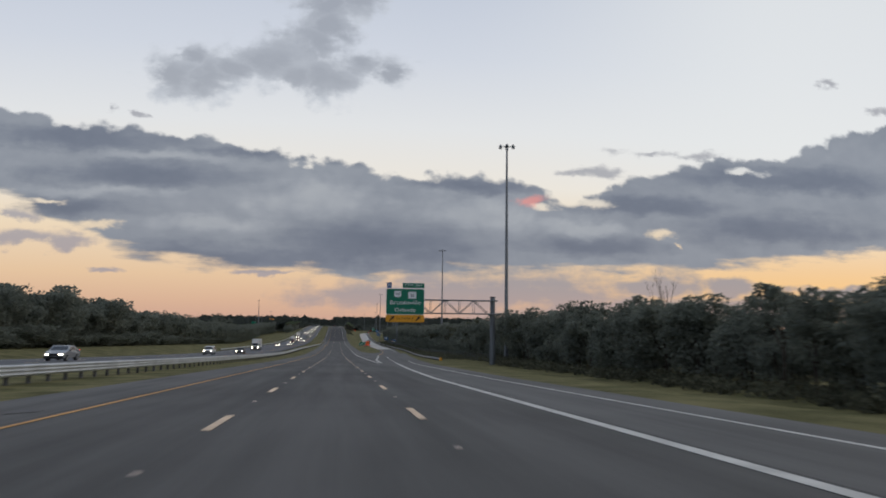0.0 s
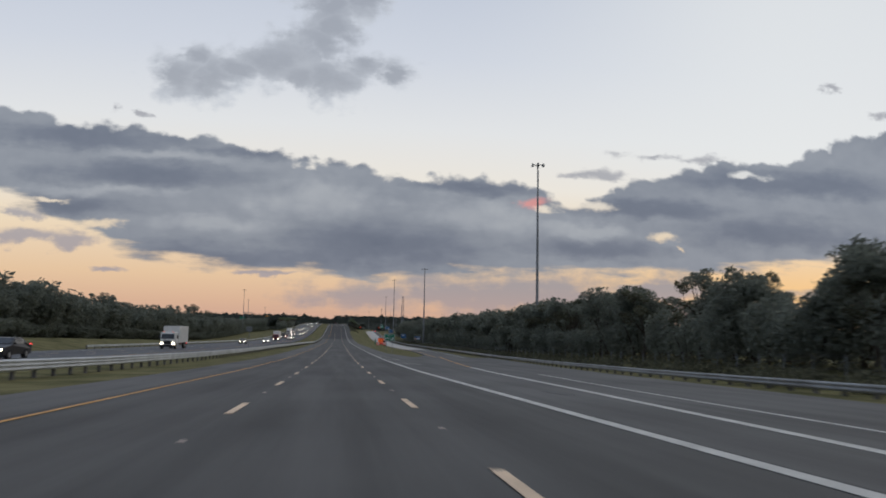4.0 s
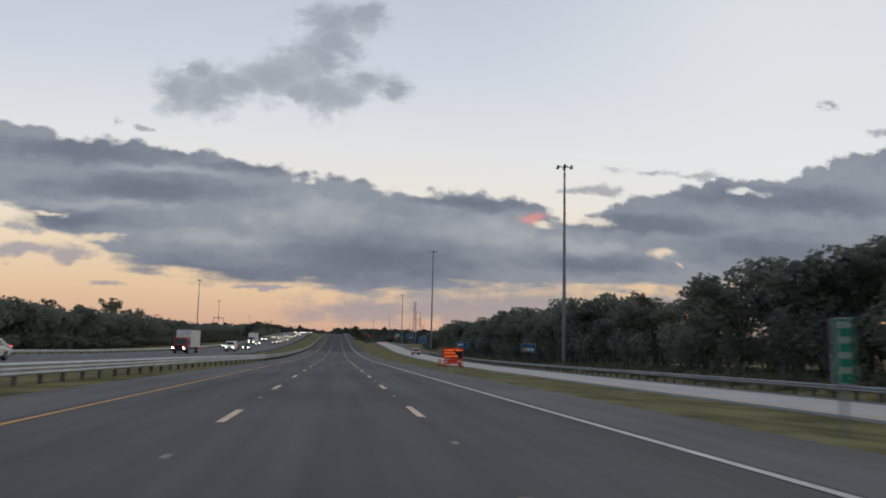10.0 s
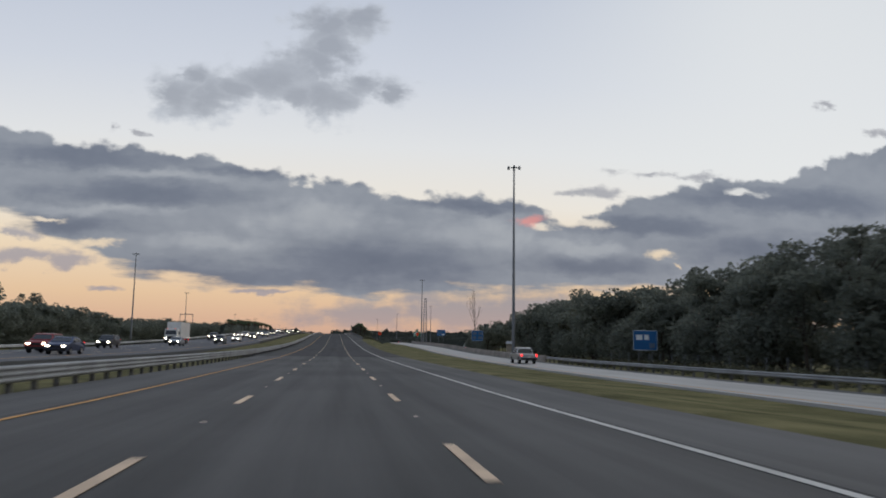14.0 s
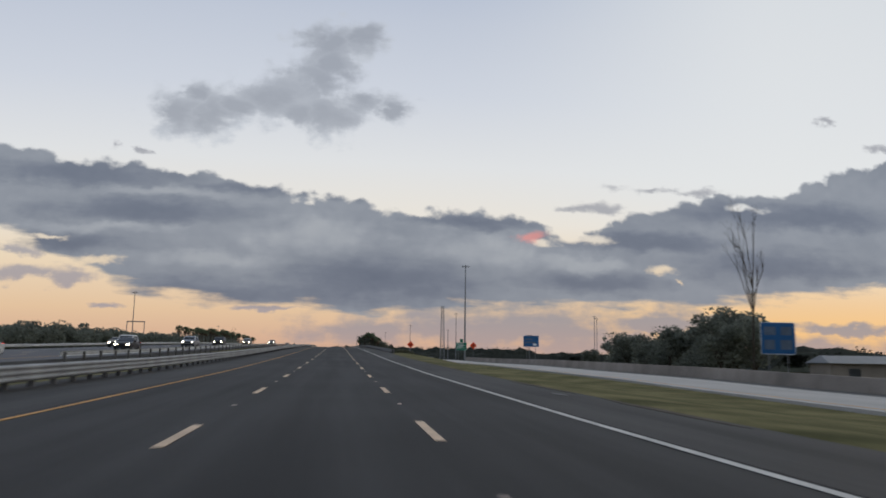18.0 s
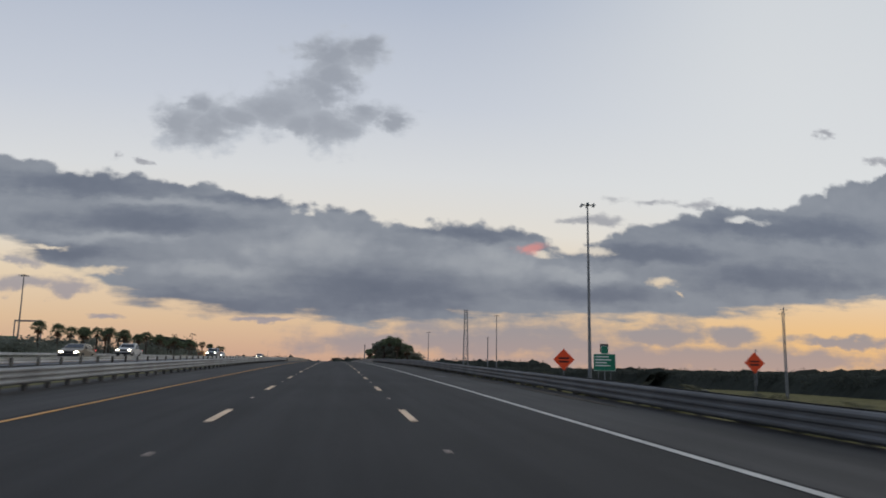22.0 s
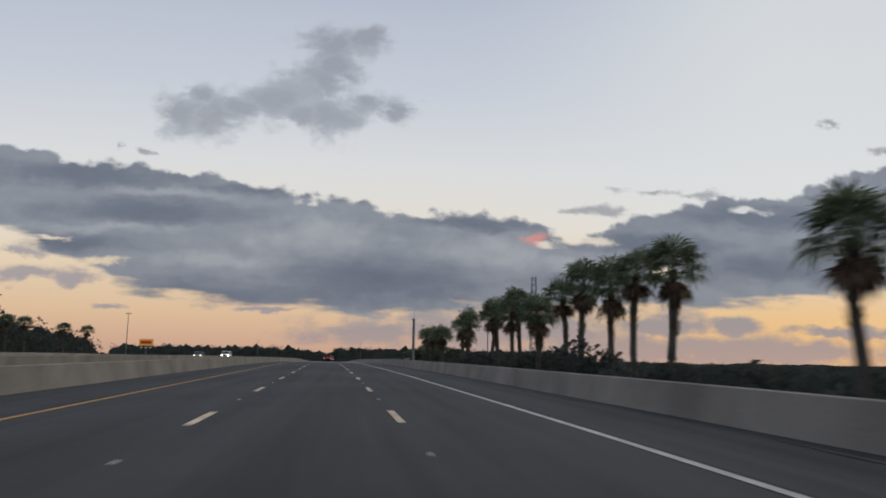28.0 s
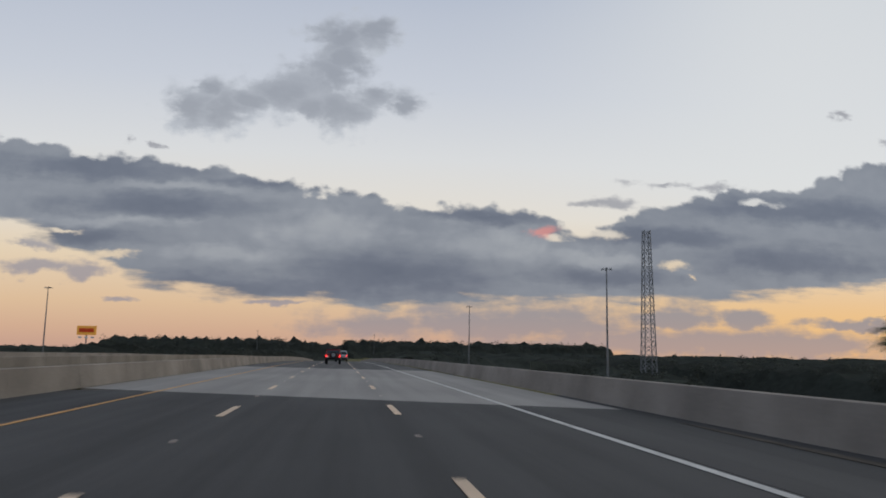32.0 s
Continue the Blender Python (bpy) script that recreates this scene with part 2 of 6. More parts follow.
HIGH = [(-0.027, 0.427, 0.050, 0.037), (0.021, 0.437, 0.040, 0.035), (-0.009, 0.398, 0.040, 0.041), (-0.042, 0.374, 0.062, 0.048), (-0.096, 0.347, 0.072, 0.037), (-0.019, 0.323, 0.056, 0.035), (-0.058, 0.324, 0.045, 0.026), (-0.21, 0.316, 0.044, 0.035), (-0.172, 0.319, 0.037, 0.037), (-0.138, 0.330, 0.040, 0.024), (0.061, 0.339, 0.034, 0.024), (-0.193, 0.345, 0.034, 0.018), (0.023, 0.349, 0.040, 0.023)]
LOW = [(-0.372, 0.101, 0.11, 0.014), (-0.29, 0.068, 0.04, 0.005), (-0.091, 0.063, 0.055, 0.004), (0.336, 0.213, 0.060, 0.009), (0.451, 0.242, 0.085, 0.008), (-0.287, 0.271, 0.014, 0.010), (-0.257, 0.263, 0.012, 0.007),
       (0.701, 0.353, 0.018, 0.010), (0.787, 0.317, 0.05, 0.011), (-0.401, 0.132, 0.055, 0.010)]
MIST = [(0.032, 0.037, 0.090, 0.021), (0.225, 0.046, 0.20, 0.030), (0.446, 0.058, 0.075, 0.018), (0.536, 0.056, 0.05, 0.015), (0.50, 0.022, 0.42, 0.024), (0.713, 0.052, 0.10, 0.008)]
f_high, f_low, f_mist = cloud_field(HIGH), cloud_field(LOW), cloud_field(MIST)
m_high = w.math("MULTIPLY", w.smooth(w.math("ADD", w.math("ADD", f_high, 0.26), w.math("ADD", w.math("MULTIPLY", edge, 1.25), w.math("MULTIPLY", heaps, 0.8))), -0.05, 0.80), front)
m_low = w.math("MULTIPLY", w.smooth(w.math("ADD", f_low, w.math("ADD", w.math("MULTIPLY", edge, 1.5), centred(strips, 1.6))), 0.0, 0.8), front)
m_mist = w.math("MULTIPLY", w.smooth(w.math("ADD", f_mist, w.math("ADD", w.math("MULTIPLY", edge, 0.7), w.math("ADD", w.math("MULTIPLY", heaps, 0.3), centred(strips, 1.0)))), -0.28, 0.5), front)
# cloud shade: long dark and pale bands inside, paler at the tops
DARK = [(-0.344, 0.231, 0.18, 0.020), (-0.245, 0.186, 0.15, 0.017), (-0.343, 0.141, 0.09, 0.015), (-0.127, 0.083, 0.20, 0.021), (0.037, 0.102, 0.16, 0.036), (0.178, 0.189, 0.09, 0.011), (0.408, 0.168, 0.14, 0.015), (0.637, 0.213, 0.17, 0.021),
        (0.616, 0.139, 0.15, 0.025), (0.342, 0.108, 0.11, 0.017), (-0.091, 0.219, 0.12, 0.011)]
PALE = [(-0.031, 0.163, 0.11, 0.030), (0.186, 0.150, 0.10, 0.032), (-0.198, 0.213, 0.14, 0.008), (-0.298, 0.163, 0.10, 0.008), (0.319, 0.134, 0.10, 0.012), (-0.158, 0.129, 0.13, 0.014)]
jitter = w.math("ADD", centred(mottle, 1.3), w.math("ADD", centred(strips, 0.8), w.math("MULTIPLY", heaps, 0.5)))
dark_in = w.smooth(w.math("ADD", cloud_field(DARK), jitter), -0.35, 0.75)
pale_in = w.smooth(w.math("ADD", cloud_field(PALE), jitter), -0.25, 0.85)
tone = w.math("ADD", 0.40, w.math("SUBTRACT", w.math("MULTIPLY", dark_in, 0.46), w.math("MULTIPLY", pale_in, 0.30)))
tone = w.math("ADD", tone, w.math("ADD", centred(streaks, 0.5), w.math("ADD", centred(crumbs, 0.20), w.math("MULTIPLY", heaps, -0.14))))
c_bank = w.ramp(w.math("MULTIPLY", tone, 1.0, clamp=True), [(0.0, srgb(164, 169, 176)), (0.25, srgb(147, 153, 163)), (0.5, srgb(130, 137, 149)), (0.75, srgb(114, 122, 137)), (1.0, srgb(99, 108, 125))])
c_high = w.ramp(w.math("ADD", w.smooth(f_high, -0.1, 0.9), centred(crumbs, 0.8), clamp=True), [(0.0, srgb(192, 198, 207)), (0.45, srgb(168, 174, 184)), (1.0, srgb(148, 154, 165))])
c_low = w.mix(w.smooth(sw, 0.06, 0.20), srgb(158, 152, 160), srgb(158, 160, 168))
c_mist = w.mix(w.smooth(sw, 0.0, 0.07), srgb(178, 156, 152), srgb(150, 148, 156))
sky = w.mix(w.math("MULTIPLY", m_mist, 0.88), clear, c_mist)
sky = w.mix(w.math("MULTIPLY", m_low, 0.85), sky, c_low)
sky = w.mix(w.math("MULTIPLY", m_bank, 0.97), sky, c_bank)
pink = w.smooth(w.math("ADD", cloud_field([(0.261, 0.169, 0.028, 0.012)]), w.math("MULTIPLY", edge, 1.6)), 0.0, 1.0)
sky = w.mix(w.math("MULTIPLY", pink, 0.6), sky, srgb(240, 150, 140))
sky = w.mix(w.math("MULTIPLY", m_high, 0.82), sky, c_high)
# broken grey cloud over the rest of the dome
rest = w.noise(coord, 2.2, 6.0, 0.6)
m_rest = w.math("MULTIPLY", w.math("MULTIPLY", w.smooth(rest, 0.45, 0.65), w.math("SUBTRACT", 1.0, front)), 0.7)
sky = w.mix(m_rest, sky, srgb(135, 140, 152))
ground_side = w.smooth(dz_, -0.02, 0.0)
sky = w.mix(ground_side, (0.05, 0.055, 0.05), sky)
bg = w.node("ShaderNodeBackground")
w.link(sky, bg.inputs[0])
bg.inputs[1].default_value = 1.0
wo = w.node("ShaderNodeOutputWorld")
w.link(bg.outputs[0], wo.inputs[0])

sun_data = bpy.data.lights.new("sun", "SUN")
sun_data.energy, sun_data.angle, sun_data.color = 0.14, radians(40), (1.0, 0.78, 0.55)
sun = new("sun", sun_data)
sun.matrix_world = look((0, 0, 0), (-math.sin(radians(55)), -math.cos(radians(55)), -math.tan(radians(9))))


# ---- materials ----
def material(name, base, rough=0.8, metal=0.0, vary=0.25, scale=0.6, grain=25.0, bump=0.15, spec=0.3, tint=None, island=0.0, per_object=0.0, stretch=None):
    """A surface with variation at two scales and a fine relief, in world metres."""
    m = bpy.data.materials.new(name)
    m.use_nodes = True
    t = m.node_tree
    n = Net(t)
    bs = t.nodes["Principled BSDF"]
    geo = n.node("ShaderNodeNewGeometry")
    vec = geo.outputs["Position"]
    if stretch:
        mp = n.node("ShaderNodeMapping")
        n.link(vec, mp.inputs[0])
        mp.inputs["Scale"].default_value = stretch
        vec = mp.outputs[0]
    broad = n.noise(vec, scale, 4.0)
    small = n.noise(vec, grain, 3.0)
    v = n.math("ADD", n.math("MULTIPLY", broad, 0.65), n.math("MULTIPLY", small, 0.35))
    dark = tuple(c * (1 - vary) for c in base)
    light = tuple(min(1.0, c * (1 + vary)) for c in (tint or base))
    col = n.mix(n.smooth(v, 0.3, 0.7), dark, light)
    if island or per_object:
        rnd = geo.outputs["Random Per Island"] if island else n.node("ShaderNodeObjectInfo").outputs["Random"]
        hsv = n.node("ShaderNodeHueSaturation")
        k = island or per_object
        n.put(hsv.inputs["Value"], n.math("ADD", 1 - k, n.math("MULTIPLY", rnd, 2 * k)))
        n.link(col, hsv.inputs["Color"])
        col = hsv.outputs[0]
    n.link(col, bs.inputs["Base Color"])
    bs.inputs["Metallic"].default_value = metal
    n.link(n.math("ADD", rough - 0.08, n.math("MULTIPLY", small, 0.16)), bs.inputs["Roughness"])
    bs.inputs["Specular IOR Level"].default_value = spec
    if bump:
        bp = n.node("ShaderNodeBump")
        bp.inputs["Strength"].default_value, bp.inputs["Distance"].default_value = bump, 0.02
        n.link(small, bp.inputs["Height"])
        n.link(bp.outputs[0], bs.inputs["Normal"])
    return m


def let_light_through(m, share):
    """Thin leaves: part of the light passes through them."""
    n = Net(m.node_tree)
    bs = m.node_tree.nodes["Principled BSDF"]
    tr = n.node("ShaderNodeBsdfTranslucent")
    n.link(bs.inputs["Base Color"].links[0].from_socket, tr.inputs[0])
    mx = n.node("ShaderNodeMixShader")
    mx.inputs[0].default_value = share
    n.link(bs.outputs[0], mx.inputs[1])
    n.link(tr.outputs[0], mx.inputs[2])
    n.link(mx.outputs[0], m.node_tree.nodes["Material Output"].inputs[0])


def lamp_material(name, colour, strength, base=(0.6, 0.6, 0.6)):
    m = bpy.data.materials.new(name)
    m.use_nodes = True
    bs = m.node_tree.nodes["Principled BSDF"]
    bs.inputs["Base Color"].default_value = (*base, 1)
    bs.inputs["Emission Color"].default_value = (*colour, 1)
    bs.inputs["Emission Strength"].default_value = strength
    return m


def asphalt_material(name, base, wear):
    """Asphalt: stone grain, wheel paths and tar smears that run along the lanes."""
    m = bpy.data.materials.new(name)
    m.use_nodes = True
    n = Net(m.node_tree)
    bs = m.node_tree.nodes["Principled BSDF"]
    pos = n.node("ShaderNodeNewGeometry").outputs["Position"]
    mp = n.node("ShaderNodeMapping")
    n.link(pos, mp.inputs[0])
    mp.inputs["Scale"].default_value = (1.0, 0.03, 1.0)
    streak = n.noise(mp.outputs[0], 1.1, 5.0)
    patch = n.noise(pos, 0.12, 5.0)
    stone = n.noise(pos, 60.0, 2.0)
    v = n.math("ADD", n.math("MULTIPLY", streak, 0.5), n.math("ADD", n.math("MULTIPLY", patch, 0.3), n.math("MULTIPLY", stone, 0.2)))
    col = n.mix(n.smooth(v, 0.34, 0.66), tuple(c * (1 - wear) for c in base), tuple(c * (1 + wear) for c in base))
    n.link(col, bs.inputs["Base Color"])
    n.link(n.math("ADD", 0.62, n.math("MULTIPLY", stone, 0.2)), bs.inputs["Roughness"])
    bs.inputs["Specular IOR Level"].default_value = 0.12
    bp = n.node("ShaderNodeBump")
    bp.inputs["Strength"].default_value, bp.inputs["Distance"].default_value = 0.25, 0.01
    n.link(stone, bp.inputs["Height"])
    n.link(bp.outputs[0], bs.inputs["Normal"])
    return m


M_ASPHALT = asphalt_material("asphalt", (0.086, 0.083, 0.079), 0.34)
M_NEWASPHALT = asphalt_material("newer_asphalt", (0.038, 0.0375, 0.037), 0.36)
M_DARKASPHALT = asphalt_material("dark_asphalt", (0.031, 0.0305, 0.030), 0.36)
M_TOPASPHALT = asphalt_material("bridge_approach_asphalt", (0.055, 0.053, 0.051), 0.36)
M_SHOULDER = asphalt_material("shoulder_asphalt", (0.111, 0.108, 0.103), 0.30)
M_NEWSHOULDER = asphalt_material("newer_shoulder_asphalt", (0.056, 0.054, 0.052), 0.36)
M_RAMP = asphalt_material("ramp_concrete", (0.43, 0.41, 0.38), 0.14)
M_OPP = asphalt_material("far_asphalt", (0.11, 0.112, 0.118), 0.2)
M_DECK = asphalt_material("deck_concrete", (0.28, 0.262, 0.238), 0.16)
M_WHITE = material("road_paint_white", (0.52, 0.50, 0.46), 0.7, vary=0.22, scale=1.5, grain=30, bump=0.1)
# lane paint with the warm cast of headlamp light mixed into its colour
M_DASH = material("lane_paint_warm_lit", (0.70, 0.52, 0.36), 0.7, vary=0.2, scale=1.2, grain=30, bump=0.1, per_object=0.12)
M_YELLOW = material("road_paint_yellow", (0.58, 0.30, 0.09), 0.7, vary=0.22, scale=1.2, grain=30, bump=0.1)
M_STUD = material("stud_plastic", (0.50, 0.40, 0.34), 0.5, vary=0.2, scale=3, grain=20, bump=0.05)
M_GRASS = material("verge_grass", (0.098, 0.100, 0.040), 0.95, vary=0.4, scale=0.35, grain=9.0, bump=0.8, tint=(0.150, 0.132, 0.064), spec=0.05)
M_STEEL = material("galvanised_steel", (0.50, 0.51, 0.515), 0.5, metal=0.45, vary=0.2, scale=0.5, grain=12, bump=0.05)
M_MIDSTEEL = material("mid_grey_steel", (0.30, 0.305, 0.305), 0.6, metal=0.35, vary=0.25, scale=0.5, grain=12, bump=0.06)
# weathered steel, its colour darkened for a face turned from the sky glow
M_SHADEDSTEEL = material("weathered_shaded_steel", (0.13, 0.132, 0.132), 0.65, metal=0.3, vary=0.3, scale=0.5, grain=12, bump=0.08)
M_POST = material("weathered_timber_post", (0.11, 0.105, 0.10), 0.9, vary=0.3, scale=2, grain=20, bump=0.3, per_object=0.2)
M_CONC = material("barrier_concrete", (0.272, 0.236, 0.197), 0.9, vary=0.28, scale=0.35, grain=14, bump=0.25, per_object=0.06)
M_MAST = material("mast_steel", (0.20, 0.21, 0.22), 0.55, metal=0.5, vary=0.15, scale=0.4, grain=10, bump=0.04)
M_DARKSTEEL = material("dark_steel", (0.06, 0.062, 0.065), 0.6, metal=0.4, vary=0.2, scale=1, grain=15, bump=0.05)
M_GREEN = material("sign_green", (0.008, 0.16, 0.095), 0.45, vary=0.12, scale=0.6, grain=8, bump=0.02)
M_SIGNYEL = material("sign_amber", (0.72, 0.32, 0.02), 0.45, vary=0.1, scale=0.6, grain=8, bump=0.02)
M_SIGNWHITE = material("sign_white", (0.72, 0.74, 0.74), 0.5, vary=0.06, scale=1, grain=10, bump=0.02)
M_SIGNBLACK = material("sign_black", (0.012, 0.012, 0.013), 0.6, vary=0.1, scale=1, grain=10, bump=0.02)
M_BLUE = material("sign_blue", (0.02, 0.11, 0.28), 0.45, vary=0.12, scale=0.6, grain=8, bump=0.02)
M_ORANGE = material("work_orange", (0.78, 0.07, 0.015), 0.5, vary=0.12, scale=1, grain=10, bump=0.03)
M_BARK = material("bark", (0.07, 0.058, 0.045), 0.95, vary=0.3, scale=2, grain=14, bump=0.6, spec=0.05)
# leaf colour lifted and greyed to stand in for windscreen haze over the trees
M_LEAF = material("oak_leaves", (0.190, 0.205, 0.168), 0.8, vary=0.22, scale=0.25, grain=3.0, bump=0.0, island=0.16, spec=0.05)
# a darker leaf colour, for the far woods and the bank shrubs
M_FARLEAF = material("darker_leaves", (0.070, 0.078, 0.066), 0.85, vary=0.3, scale=0.05, grain=0.6, bump=0.0, island=0.3, spec=0.05)
M_LEAF2 = material("dry_leaves", (0.115, 0.115, 0.078), 0.8, vary=0.35, scale=0.4, grain=3.0, bump=0.0, island=0.45, spec=0.1)
M_PALM = material("palm_fronds", (0.135, 0.162, 0.095), 0.6, vary=0.3, scale=0.8, grain=6.0, bump=0.0, island=0.35, spec=0.2)
M_PALMDRY = material("dead_fronds", (0.14, 0.095, 0.065), 0.9, vary=0.3, scale=0.8, grain=6.0, bump=0.0, island=0.35, spec=0.05)
M_PALMTRUNK = material("palm_trunk", (0.085, 0.072, 0.06), 0.95, vary=0.3, scale=1.5, grain=12, bump=0.6)

for leafy in (M_LEAF, M_LEAF2, M_PALM, M_FARLEAF):
    let_light_through(leafy, 0.58)


# ---- building blocks ----
def empty(name, loc=(0, 0, 0), turn=0.0):
    ob = new(name)
    ob.empty_display_size = 0.5
    ob.matrix_basis = Matrix.Translation(loc) @ Matrix.Rotation(turn, 4, "Z")
    return ob


def mesh_of(name, bm, mat, smooth=False):
    me = bpy.data.meshes.new(name)
    bm.to_mesh(me)
    bm.free()
    me.materials.append(mat)
    if smooth:
        for p in me.polygons:
            p.use_smooth = True
    return me


def part(name, bm, mat, parent, label="", smooth=False):
    """Links a bmesh (or a shared mesh) as one part under a thing or under a part."""
    me = bm if isinstance(bm, bpy.types.Mesh) else mesh_of(name, bm, mat, smooth)
    ob = new(name, me)
    ob.parent = parent
    if label:
        ob["label"] = label
    return ob


def from_lists(name, verts, faces, mat, smooth=False):
    me = bpy.data.meshes.new(name)
    me.from_pydata(verts, [], faces)
    me.materials.append(mat)
    me.update()
    if smooth:
        for p in me.polygons:
            p.use_smooth = True
    return me


def add_box(bm, lo, hi, bevel=0.0, taper=None):
    """A box from corner to corner, its edges eased; taper: (x, y) factors of the top."""
    r = bmesh.ops.create_cube(bm, size=1.0)
    vs = r["verts"]
    c = [(a + b) / 2 for a, b in zip(lo, hi)]
    s = [b - a for a, b in zip(lo, hi)]
    for v in vs:
        k = taper if taper and v.co.z > 0 else (1, 1)
        v.co = Vector((c[0] + v.co.x * s[0] * k[0], c[1] + v.co.y * s[1] * k[1], c[2] + v.co.z * s[2]))
    if bevel:
        es = list({e for v in vs for e in v.link_edges})
        bmesh.ops.bevel(bm, geom=es, offset=bevel, segments=2, affect="EDGES", profile=0.6)
    return bm


def box(lo, hi, bevel=0.0, taper=None):
    return add_box(bmesh.new(), lo, hi, bevel, taper)


def add_tube(bm, a, b, r0, r1=None, seg=8):
    """A capped tapering tube from a to b."""
    a, b = Vector(a), Vector(b)
    r1 = r0 if r1 is None else r1
    q = (b - a).to_track_quat("Z", "Y").to_matrix()
    rings = []
    for p, r in ((a, r0), (b, r1)):
        rings.append([bm.verts.new(p + q @ Vector((math.cos(t) * r, math.sin(t) * r, 0))) for t in (2 * math.pi * i / seg for i in range(seg))])
    for i in range(seg):
        j = (i + 1) % seg
        bm.faces.new((rings[0][i], rings[0][j], rings[1][j], rings[1][i]))
    bm.faces.new(rings[0][::-1])
    bm.faces.new(rings[1])
    return bm


def tube(a, b, r0, r1=None, seg=8):
    return add_tube(bmesh.new(), a, b, r0, r1, seg)


def sweep(name, profile, mat, x_of, y0, y1, step, base=at, closed=True, smooth=False):
    """A profile of (x, z) points drawn along the road."""
    n = max(1, int(round((y1 - y0) / step)))
    ys = [y0 + (y1 - y0) * i / n for i in range(n + 1)]
    verts, faces, k = [], [], len(profile)
    for y in ys:
        for px, pz in profile:
            verts.append(base(x_of(y) + px, y, pz))
    for i in range(n):
        for j in range(k if closed else k - 1):
            a, b = i * k + j, i * k + (j + 1) % k
            faces.append((a, b, b + k, a + k))
    if closed:
        faces.append(tuple(range(k))[::-1])
        faces.append(tuple(range(n * k, n * k + k)))
    return from_lists(name, verts, faces, mat, smooth)


def strip(name, left, right, mat, y0, y1, step=6.0, dz=0.0, thick=0.05, base=at):
    """A slab along the road between two edges that may wander."""
    n = max(1, int(round((y1 - y0) / step)))
    verts, faces = [], []
    for i in range(n + 1):
        y = y0 + (y1 - y0) * i / n
        for x, z in ((left(y), dz), (right(y), dz), (right(y), dz - thick), (left(y), dz - thick)):
            verts.append(base(x, y, z))
    for i in range(n):
        for j in range(4):
            a, b = i * 4 + j, i * 4 + (j + 1) % 4
            faces.append((a, a + 4, b + 4, b))
    faces.append((0, 1, 2, 3))
    faces.append((n * 4 + 3, n * 4 + 2, n * 4 + 1, n * 4))
    return from_lists(name, verts, faces, mat)


def const(v):
    return lambda y: v


def curve(ys, xs):
    return lambda y: float(np.interp(y, ys, xs))


def on_ramp(x, y, dz=0.0):
    return Vector((line_x(y) + x, y, ramp_z(y) + dz))


def lettering(name, text, size, mat, parent, loc, width=None, label=""):
    """Flat letters facing -y, centred on loc, as a mesh."""
    cu = bpy.data.curves.new(name, "FONT")
    cu.body, cu.size, cu.align_x, cu.align_y, cu.extrude, cu.resolution_u = text, size, "CENTER", "CENTER", 0.004, 2
    tmp = bpy.data.objects.new(name, cu)
    scene.collection.objects.link(tmp)
    me = bpy.data.meshes.new_from_object(tmp.evaluated_get(bpy.context.evaluated_depsgraph_get()))
    bpy.data.objects.remove(tmp)
    me.materials.clear()
    me.materials.append(mat)
    me.transform(Matrix.Rotation(radians(90), 4, "X"))
    if width:
        xs = [v.co.x for v in me.vertices]
        k = width / max(0.01, max(xs) - min(xs))
        me.transform(Matrix.Diagonal((k, 1, 1, 1)))
    ob = new(name, me)
    ob.parent = parent
    ob.matrix_basis = Matrix.Translation(loc)
    if label:
        ob["label"] = label
    return ob


# ---- ground ----
def build_ground():
    ys = list(np.arange(-360, 1400, 12.0)) + [1450, 1550, 1700, 1900, 2200, 2600, 3200, 4200]
    xs = [-2600, -1500, -900, -500, -300, -200, -140, -100, -80, -66, -56, -48, -42, -38, -36, -34, -28, -22, -19, -17, -15, -13, -11, -9.5, -8.6,
          0, 8.2, 9, 10, 11, 12, 13, 14.5, 16, 17.5, 19, 20.5, 22, 24, 26, 28, 30, 33, 36, 40, 45, 52, 60, 70, 82, 100, 140, 200, 300, 500, 900, 1500, 2600]
    verts, faces, k = [], [], len(xs)
    for y in ys:
        for x in xs:
            z = land_z(x, y)
            if abs(x) > 60:
                z += 1.5 * (noise.noise(Vector((x * 0.006, y * 0.006, 0.3)))) * min(1.0, (abs(x) - 60) / 80)
            if 9 < abs(x) < 60:
                z += 0.05 * noise.noise(Vector((x * 0.5, y * 0.12, 1.0)))
            if y < 1112 and y > 1068 and abs(x) < 40:
                z = min(z, natural_z(y))
            verts.append((line_x(y) + x, y, z))
    for i in range(len(ys) - 1):
        for j in range(k - 1):
            a = i * k + j
            faces.append((a, a + 1, a + k + 1, a + k))
    ob = new("ground", from_lists("ground", verts, faces, M_GRASS, True))
    return tagged(ob, "green and straw-coloured mown grass verges and open land", "ground", kind="structure")


build_ground()

# ---- carriageway with its paint ----
road = tagged(new("road", strip("road", const(-5.75), const(5.35), M_ASPHALT, -200, 545, 6.0, 0.0, 0.2)), "dark worn asphalt three-lane carriageway", "road", kind="structure")
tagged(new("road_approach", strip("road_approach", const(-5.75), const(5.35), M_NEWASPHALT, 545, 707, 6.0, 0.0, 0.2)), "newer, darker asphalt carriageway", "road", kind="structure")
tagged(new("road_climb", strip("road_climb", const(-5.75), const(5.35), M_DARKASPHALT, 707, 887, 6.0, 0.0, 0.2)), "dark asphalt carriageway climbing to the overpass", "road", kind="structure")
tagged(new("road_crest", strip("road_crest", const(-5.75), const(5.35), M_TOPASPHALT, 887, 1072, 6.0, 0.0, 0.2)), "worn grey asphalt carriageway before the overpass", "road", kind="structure")
